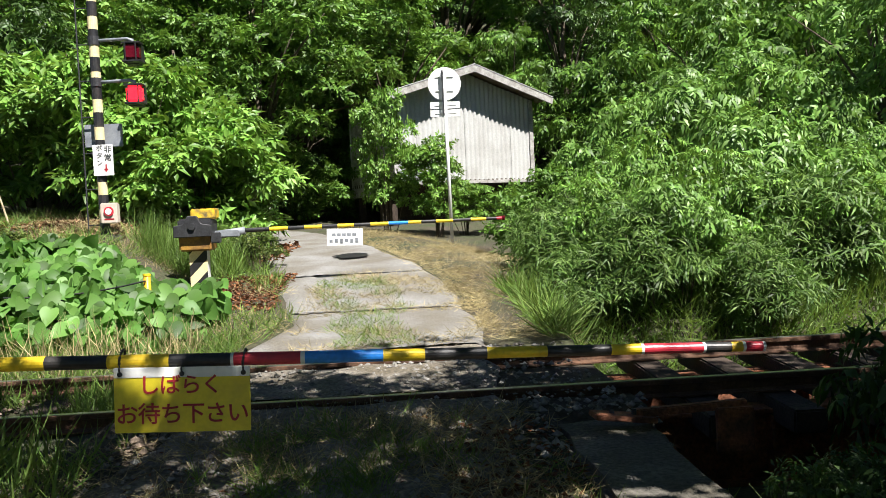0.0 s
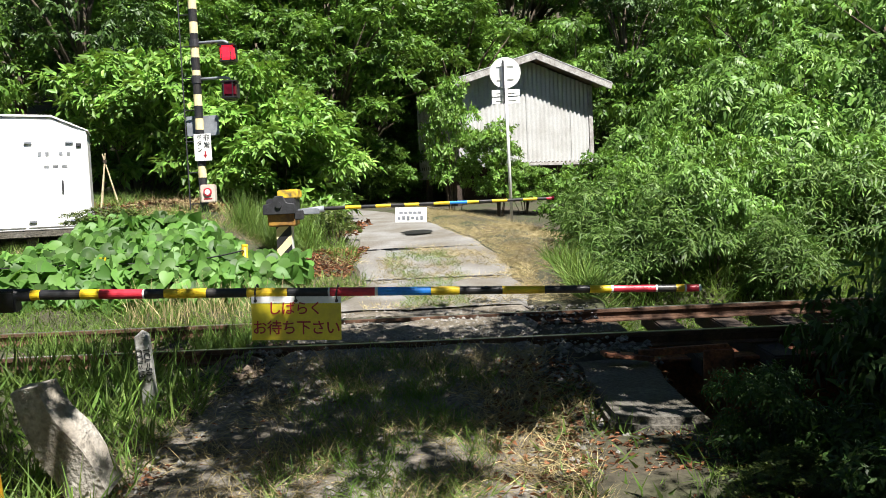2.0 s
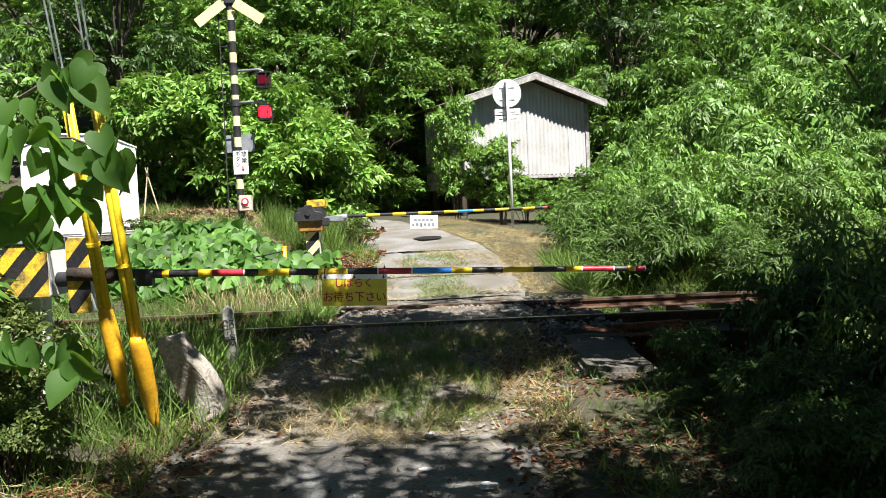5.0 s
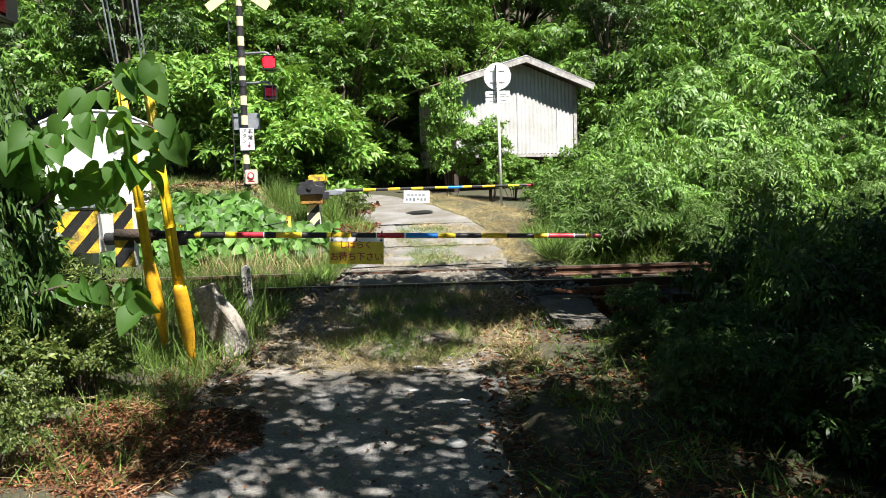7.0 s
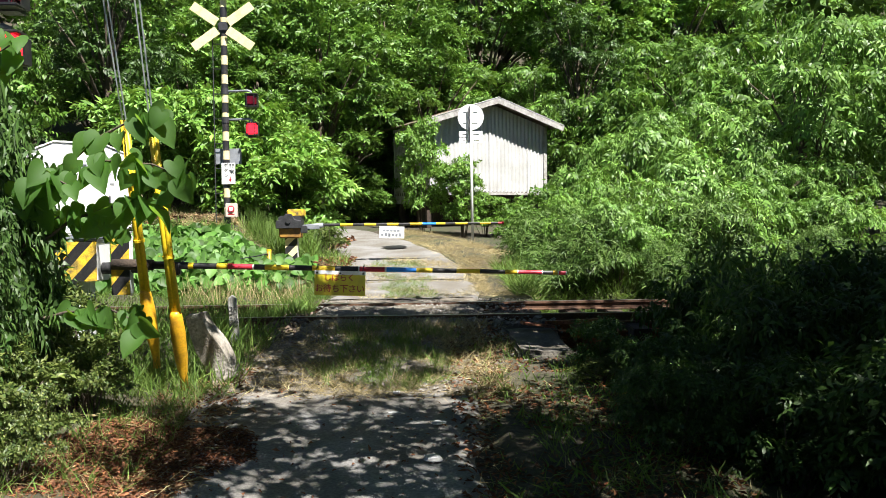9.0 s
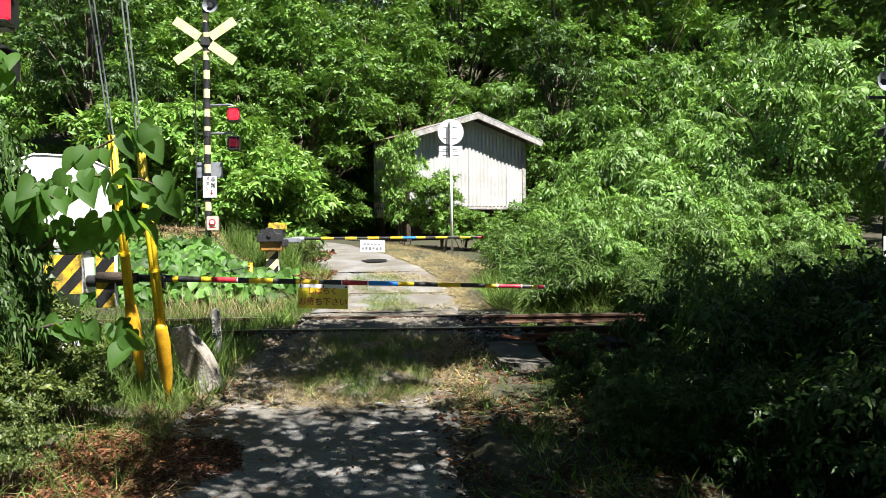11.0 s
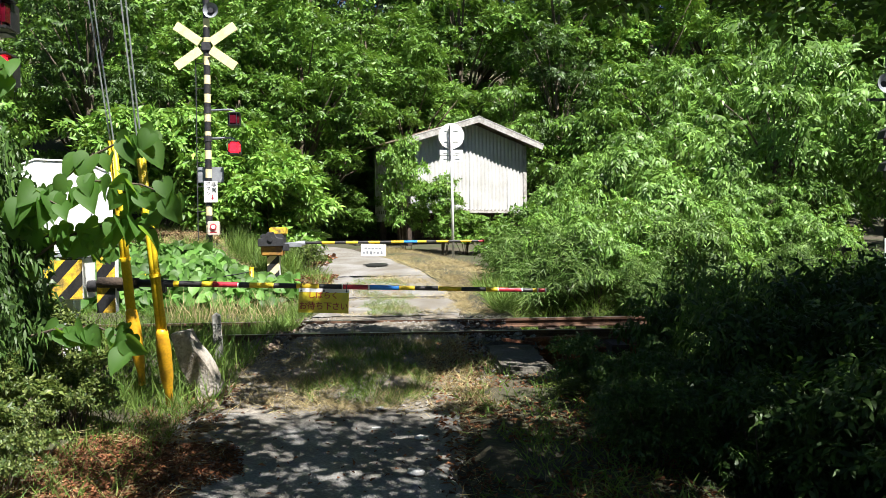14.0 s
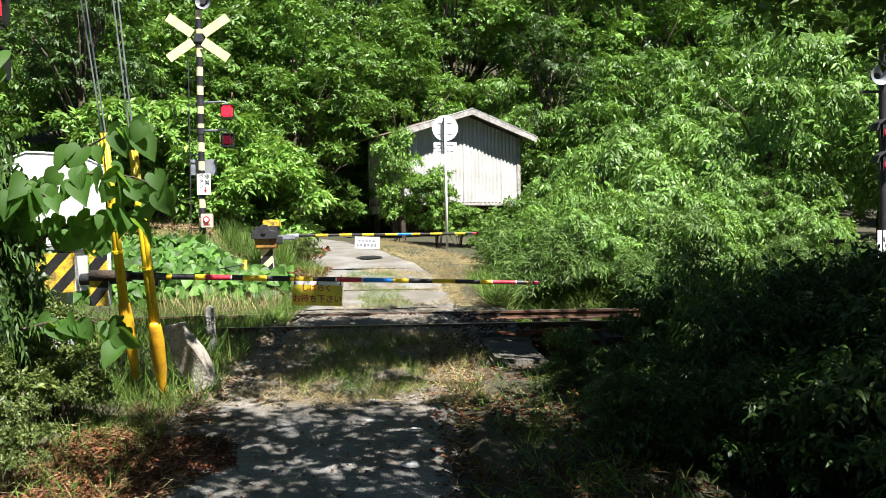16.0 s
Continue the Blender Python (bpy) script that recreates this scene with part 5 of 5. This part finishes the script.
def kudzu():
    rng = np.random.default_rng(3)
    n = 3800
    x = -6.6 + 5.0 * rng.random(n)
    y = 7.75 + 2.0 * rng.random(n)
    left = lerp_table(y, ROAD_L)
    k = (x < left - np.where(y > 9.2, 1.35, 0.6)) & (x > -4.6 - 1.8 * rng.random(n) ** 2)
    x, y = x[k], y[k]
    hump = np.array([0.30 + 0.22 * noise.noise((a * 1.1, b * 1.1, 4)) for a, b in zip(x, y)]) * smooth(7.6, 8.2, y) * (1 - 0.75 * smooth(8.3, 9.4, y))
    p = np.stack([x, y, ground_z(x, y) + hump + 0.26 * rng.random(len(x)) - 0.12], -1)
    m = len(p)
    ahead = np.stack([rng.normal(size=m) * 0.7, -0.5 + rng.normal(size=m) * 0.6, -0.45 + 0.3 * rng.normal(size=m)], -1)
    normal = np.stack([0.15 + rng.normal(size=m) * 0.6, -0.9 + rng.normal(size=m) * 0.6, 0.8 * np.ones(m)], -1)
    size = 0.105 + 0.095 * rng.random(m)
    me = leaf_mesh("creepers", p, ahead, normal, size, size * 0.95, M_LEAF_KUDZU, "heart", 0.14, 0.15)
    tagged(new("creepers", me), "carpet of broad-leaved creepers on the bank", "creeper", kind="stuff")


kudzu()
RG = np.random.default_rng(21)
blades("grass", "green and yellowing grass in the middle of the road", scatter(6500, (-1.0, 0.2, 2.6, 5.4), RG, lambda x, y: patchy(x, y, 2.2, 1, -0.05) & (np.abs(x + 0.35 - 0.1 * y / 5) < 0.5)), 0.12, 0.005, M_GRASS, RG, 0.7)
blades("dry_grass", "dry straw in the middle of the road", scatter(11000, (-1.2, 0.7, 2.4, 5.4), RG, lambda x, y: patchy(x, y, 1.8, 7, -0.1)), 0.16, 0.0038, M_STRAW, RG, 1.1)
blades("grass", "yellowing grass strip on the road past the line", scatter(3600, (-0.85, 0.2, 7.3, 10.5), RG, lambda x, y: patchy(x, y, 2.0, 2, -0.1) & (np.abs(x + 0.25 + 0.18 * np.maximum(y - 9, 0)) < 0.42)), 0.11, 0.005, M_GRASS, RG, 0.8)
blades("dry_grass", "dry straw strip on the road past the line", scatter(13000, (-0.9, 0.9, 7.3, 11), RG, lambda x, y: patchy(x, y, 1.6, 3, 0.0)), 0.12, 0.0035, M_STRAW, RG, 1.2)
blades("dry_grass", "cut dry grass on the verge past the line", scatter(52000, (-0.9, 2.9, 7.4, 18.5), RG, lambda x, y: (x > lerp_table(y, ROAD_R) - 0.06) & (x < lerp_table(y, ROAD_R) + 0.8 + 1.1 * smooth(9, 13, y))), 0.17, 0.0032, M_STRAW, RG, 1.3)
blades("dry_grass", "dry grass on the bank past the line", scatter(16000, (-6, -1.0, 7.4, 14), RG, lambda x, y: (x < lerp_table(y, ROAD_L) + 0.1) & patchy(x, y, 0.9, 5, 0.0) & ~((x > -2.7) & (x < -1.8) & (y > 9.3) & (y < 10.6))), 0.17, 0.004, M_STRAW, RG, 1.0)
blades("grass", "green grass on the bank past the line", scatter(30000, (-9, -0.9, 7.3, 15), RG, lambda x, y: (x < lerp_table(y, ROAD_L) + 0.05) & patchy(x, y, 0.8, 6, -0.25) & ~((x > -2.9) & (x < -1.6) & (y > 8.6) & (y < 10.7)) & ~((x > -5.2) & (x < -3.5) & (y > 10.9) & (y < 13.6))), 0.20, 0.008, M_GRASS, RG, 0.6)
blades("grass", "tall grass by the signal", scatter(5000, (-3.1, -1.9, 11, 13.2), RG), 0.5, 0.008, M_GRASS, RG, 0.3)
blades("grass", "grass beside the rails", scatter(9000, (-8, -1.25, 7.0, 7.9), RG), 0.16, 0.007, M_GRASS, RG, 0.6)
blades("dry_grass", "tall straw beside the rails", scatter(500, (-3.2, -1.6, 7.2, 7.8), RG), 0.30, 0.006, M_STRAW, RG, 0.25)
blades("grass", "grass between the rails", scatter(4500, (-5, -1.3, 5.85, 6.7), RG, lambda x, y: patchy(x, y, 1.4, 8, -0.1)), 0.2, 0.010, M_GRASS, RG, 0.45)
blades("grass", "long grass on the near verge", scatter(15000, (-4.2, -1.45, -1.5, 5.3), RG, lambda x, y: (x < lerp_table(y, ROAD_L) + 0.12) & patchy(x, y, 1.5, 12, -0.25)), 0.17, 0.007, M_GRASS, RG, 0.5)
blades("grass", "tall broad grass by the marker post", scatter(500, (-2.9, -1.75, 3.6, 5.2), RG), 0.34, 0.016, M_GRASS, RG, 0.35)
blades("grass", "grass on the shaded verge", scatter(7000, (0.3, 2.4, -3, 4.6), RG, lambda x, y: (x > lerp_table(y, ROAD_R) - 0.1) & patchy(x, y, 1.6, 14, 0.0)), 0.10, 0.006, M_GRASS, RG, 0.9)
blades("dry_grass", "straw on the shaded verge", scatter(3000, (0.1, 1.4, -3, 5.2), RG, lambda x, y: x > lerp_table(y, ROAD_R) - 0.2), 0.10, 0.004, M_STRAW, RG, 2.2)
blades("grass", "sunlit grass past the line", scatter(34000, (3.6, 14, 7.7, 15), RG), 0.3, 0.012, M_GRASS, RG, 0.5)


def leaf_litter(label, region, count, size, mat, seed, heap=0.0, centre=(0, 0), r=1.0):
    rng = np.random.default_rng(seed)
    p = scatter(count, region, rng)
    d = np.hypot(p[:, 0] - centre[0], (p[:, 1] - centre[1]) * 0.8)
    if heap:
        d = d * (1 + 0.6 * np.array([noise.noise((a * 2.3, b * 2.3, 8)) for a, b in p[:, :2]]))
        k = d < r
        p, d = p[k], d[k]
        p[:, 2] += heap * (1 - d / r) * rng.random(len(d))
    n = len(p)
    me = leaf_mesh("leaf_litter", p + np.array([0, 0, 0.012]), np.stack([rng.normal(size=n), rng.normal(size=n), 0.25 * rng.normal(size=n)], -1), np.stack([0.5 * rng.normal(size=n), 0.5 * rng.normal(size=n), np.ones(n)], -1), size * (0.5 + rng.random(n)), size * 0.5 * (0.4 + rng.random(n)), mat, "oval", 0.3, 0.3)
    tagged(new("leaf_litter", me), label, "leaf litter", kind="stuff")


leaf_litter("heap of red-brown dead leaves and twigs at the verge", (-2.4, -0.9, 0.2, 2.0), 14000, 0.03, M_DRYLEAF, 31, 0.14, (-1.72, 1.05), 0.62)
leaf_litter("scattered dead leaves on the near road", (-1.8, 1.2, -2, 5.4), 900, 0.035, M_DRYLEAF, 32)
leaf_litter("reddish dead leaves beside the far barrier machine", (-2.1, -1.2, 9.2, 11.2), 1500, 0.06, M_DRYLEAF, 33)
leaf_litter("dead leaves under the bright shrubs", (-6, -1.5, 12.5, 15), 2500, 0.09, M_DRYLEAF, 34)


# ---- small things ----
def stones(label, count, region, size, mat, seed, keep=None):
    """Many rough pebbles in one mesh."""
    rng = np.random.default_rng(seed)
    p = scatter(count, region, rng, keep)
    base = np.array([(1, 0, 0), (0, 1, 0), (-1, 0, 0), (0, -1, 0), (0, 0, 0.7), (0, 0, -0.7)])
    tri = np.array([(0, 1, 4), (1, 2, 4), (2, 3, 4), (3, 0, 4), (1, 0, 5), (2, 1, 5), (3, 2, 5), (0, 3, 5)])
    n = len(p)
    sc = size * (0.35 + 1.0 * rng.random((n, 1, 1)) ** 2)
    v = base[None] * sc * (0.7 + 0.6 * rng.random((n, 6, 3)))
    a = rng.random(n) * 6.3
    c, q = np.cos(a)[:, None], np.sin(a)[:, None]
    v = np.stack([v[..., 0] * c - v[..., 1] * q, v[..., 0] * q + v[..., 1] * c, v[..., 2]], -1) + p[:, None]
    me = bpy.data.meshes.new("gravel")
    me.from_pydata(v.reshape(-1, 3).tolist(), [], (tri[None] + np.arange(n)[:, None, None] * 6).reshape(-1, 3).tolist())
    me.materials.append(mat)
    tagged(new("gravel", me), label, "gravel", kind="stuff")


stones("loose pale stones on the dirt road", 3600, (-1.6, 1.3, 2.6, 7.2), 0.02, M_PEBBLE, 41)
stones("few small stones along the road's edges", 500, (-1.9, 0.9, -2.0, 2.6), 0.014, M_PEBBLE, 42)
stones("brown ballast stones beside the rails", 9000, (-12, -1.3, 5.0, 7.4), 0.035, M_BALLAST, 43)
stones("stones at the foot of the abutment", 300, (0.6, 1.5, 4.6, 5.5), 0.026, M_PEBBLE, 44)


def flat_patch(name, label, category, x, y, w, d, mat, seed, lift=0.012, turn=0.0):
    """A thin, irregular piece that lies on the road."""
    rng = np.random.default_rng(seed)
    bm = bmesh.new()
    ring = []
    for k in range(18):
        a = 2 * math.pi * k / 18
        r = 0.5 + 0.22 * noise.noise((math.cos(a) * 1.5, math.sin(a) * 1.5, seed))
        ring.append(bm.verts.new((w * r * math.cos(a), d * r * math.sin(a), 0.004 * rng.random())))
    f = bm.faces.new(ring)
    ret = bmesh.ops.extrude_face_region(bm, geom=[f])
    bmesh.ops.translate(bm, vec=(0, 0, 0.004), verts=[v for v in ret["geom"] if isinstance(v, bmesh.types.BMVert)])
    bmesh.ops.recalc_face_normals(bm, faces=bm.faces[:])
    slope = math.degrees(math.atan((float(ground_z(x, y + 0.3)) - float(ground_z(x, y - 0.3))) / 0.6))
    ob = mesh_object(name, bm, mat)
    ob.matrix_basis = pose(x, y, float(lerp_table(y, ROAD_Z)) + lift, slope, 0, turn)
    return tagged(ob, label, category)


tagged(flat_patch("pale_scrap", "pale flattened scrap on the road", "litter", 0.06, 1.0, 0.11, 0.14, M_SCRAP, 1, 0.016, 20), group="scraps on the road")
tagged(flat_patch("pale_scrap", "pale flattened scrap on the road", "litter", 0.1, 1.7, 0.09, 0.09, M_SCRAP, 2, 0.016), group="scraps on the road")
tagged(flat_patch("pale_scrap", "pale flattened scrap on the road", "litter", -0.2, 2.5, 0.06, 0.09, M_SCRAP, 3, 0.016), group="scraps on the road")
tagged(flat_patch("pale_scrap", "pale flattened scrap on the road", "litter", -0.2, 1.95, 0.08, 0.05, M_SCRAP, 4, 0.016), group="scraps on the road")
# thin black irregular patch lying on the far road
flat_patch("dark_patch", "dark patch on the climbing road", "patch", -0.55, 12.6, 0.55, 0.5, M_BLACK, 6, 0.02)


def road_joint(y, x0, x1):
    bm = bmesh.new()
    n = 24
    pts = [(x0 + (x1 - x0) * k / n, y + 0.05 * noise.noise((k * 0.5, y, 3)), float(lerp_table(y, ROAD_Z)) + 0.008 + 0.004 * (k % 2)) for k in range(n + 1)]
    tube(pts, [0.008 + 0.008 * abs(noise.noise((k * 0.7, 0, y))) for k in range(n + 1)], 5, bm)
    return tagged(mesh_object("road_joint", bm, M_BLACK), "dark open joint across the concrete road", "joint", "joints of the road", "structure")


road_joint(8.9, -1.0, 0.6)
road_joint(10.9, -1.35, 0.1)


def tripod():
    t = thing("stake_tripod", pose(-5.62, 13.1, float(ground_z(-5.62, 13.1))), "three pale bamboo stakes tied at the top", "stakes")
    for a in (0, 120, 240):
        x, y = 0.2 * math.cos(radians(a + 20)), 0.2 * math.sin(radians(a + 20))
        part("stake", tube([(x, y, -0.1), (-x * 0.15, -y * 0.15, 0.85)], [0.016, 0.011], 8), M_STAKE, t)
    part("binding", tube([(0, 0, 0.7), (0, 0, 0.75)], 0.032, 10), M_DARKWOOD, t)


M_STAKE = material("bamboo_stake", (0.50, 0.42, 0.26), 0.7, 0, 0.2, 9, 60, 0.1)
tripod()


def flower():
    t = thing("yellow_flower", pose(1.57, 2.7, -0.62), "stem of small yellow flowers in the shade", "flower")
    part("stem", tube([(0, 0, 0), (0.01, 0, 0.15), (0, 0, 0.33)], [0.005, 0.004, 0.002], 6), M_GRASS, t)
    rng = np.random.default_rng(9)
    for k in range(9):
        a = rng.random() * 6.3
        part("blossom", disc(0.016, 0.006, pose(0.02 * math.cos(a), 0.02 * math.sin(a), 0.2 + 0.016 * k, rng.random() * 60 - 60, 0, math.degrees(a)), 8), M_YELLOW, t)


flower()


leaf_litter("dirt and dead leaves along the road's left edge", (-2.0, -1.35, -2.5, 3.4), 2600, 0.035, M_DRYLEAF, 35)
leaf_litter("large pale dead leaves round the leaf heap", (-2.1, -1.2, 0.5, 2.2), 260, 0.075, M_PALELEAF, 37)
leaf_litter("brown dead leaves and bare earth on the bank by the signal", (-5.3, -3.4, 10.8, 13.8), 4200, 0.06, M_PALELEAF, 38)
leaf_litter("dead leaves on the shaded verge", (0.2, 2.2, -2.5, 5.2), 7000, 0.045, M_DRYLEAF, 36)
blades("dry_grass", "dry straw along the road's left edge", scatter(4500, (-2.0, -1.3, -1.0, 5.2), RG), 0.15, 0.003, M_STRAW, RG, 1.3)
blades("grass", "grass under the shrubs past the line", scatter(16000, (0.9, 5.2, 7.35, 9.4), RG, lambda x, y: x > lerp_table(y, ROAD_R) + 0.45), 0.34, 0.011, M_GRASS, RG, 0.6)


def cable(points, r, label):
    pts = []
    for a, b in zip(points, points[1:]):
        a, b = Vector(a), Vector(b)
        pts += [a.lerp(b, k / 8) - Vector((0, 0, 0.25 * (k / 8) * (1 - k / 8))) for k in range(8)]
    ob = mesh_object("cable", tube(pts + [Vector(points[-1])], r, 6), M_BLACK)
    return tagged(ob, label, "cable")


cable([(-7.5, 8.1, 0.7), (-3.68, 8.17, 0.58), (-2.18, 8.2, 0.64)], 0.008, "thin black cable strung between the orange stakes")
blades("dry_grass", "dry twigs and pale straw on the leaf heap", scatter(260, (-2.3, -1.1, 0.4, 1.9), RG) + np.array([0, 0, 0.07]), 0.16, 0.004, M_STRAW, RG, 2.0)
blades("grass", "grass tufts on the shaded verge", scatter(2600, (0.7, 1.5, -1.0, 3.8), RG, lambda x, y: patchy(x, y, 3.0, 17, 0.25)), 0.18, 0.006, M_GRASS, RG, 0.5)
blades("grass", "green grass tufts in the middle of the dirt road", scatter(5200, (-1.0, 0.35, 2.7, 5.4), RG, lambda x, y: patchy(x, y, 3.2, 19, 0.18)), 0.15, 0.005, M_GRASS, RG, 0.5)
blades("dry_grass", "yellow tufts along the dirt road", scatter(4200, (-1.3, 0.9, 2.5, 5.4), RG, lambda x, y: patchy(x, y, 3.0, 23, 0.2)), 0.14, 0.004, M_STRAW, RG, 0.7)


blades("grass", "rough grass beside the near road", scatter(16000, (-12, -2.6, -9, 4.8), RG, lambda x, y: patchy(x, y, 0.7, 27, -0.25)), 0.24, 0.012, M_GRASS, RG, 0.5)
blades("grass", "thin grass under the shade trees", scatter(12000, (1.2, 12, -9, 1.5), RG, lambda x, y: patchy(x, y, 0.8, 29, -0.1)), 0.18, 0.010, M_GRASS, RG, 0.6)


# seconds at which the red light changes over: up, down, up, down ...
SWITCHES = [0.45, 1.05, 1.69, 2.31, 2.93, 3.55, 4.17, 4.79, 5.41, 6.03, 6.65, 7.27, 7.89, 8.53, 9.15, 9.83, 10.43, 11.08, 11.71, 12.36, 12.99, 13.63, 14.27, 14.86, 15.54]


blades("grass", "low weeds on the shaded verge", scatter(3200, (0.45, 2.2, -1.5, 4.4), RG, lambda x, y: patchy(x, y, 2.2, 33, 0.0)), 0.11, 0.014, M_GRASS, RG, 0.8)
blades("dry_grass", "broken straw on the shaded verge", scatter(2600, (0.35, 2.0, -1.5, 4.6), RG), 0.13, 0.004, M_STRAW, RG, 1.8)
blades("dry_grass", "flattened straw on the bank by the signal", scatter(2600, (-5.3, -3.4, 10.8, 13.8), RG), 0.2, 0.006, M_STRAW, RG, 1.8)
blades("grass", "long grass round the leaning stone and the wire guards", scatter(650, (-2.5, -1.45, 2.45, 3.5), RG), 0.26, 0.009, M_GRASS, RG, 0.45)
blades("grass", "long grass round the marker post", scatter(350, (-2.5, -1.5, 3.5, 4.9), RG), 0.3, 0.011, M_GRASS, RG, 0.4)


def motions():
    """The red light of each signal, which jumps between its two lamps in turn."""
    for lit, upper, lower in FLASHING:
        rows = [(0.0, lower)]
        for k, t in enumerate(SWITCHES):
            a, b = (lower, upper) if k % 2 == 0 else (upper, lower)
            rows += [(t, a), (t + 1 / FPS, b)]
        walk(lit, rows + [(16.0, upper)])


motions()
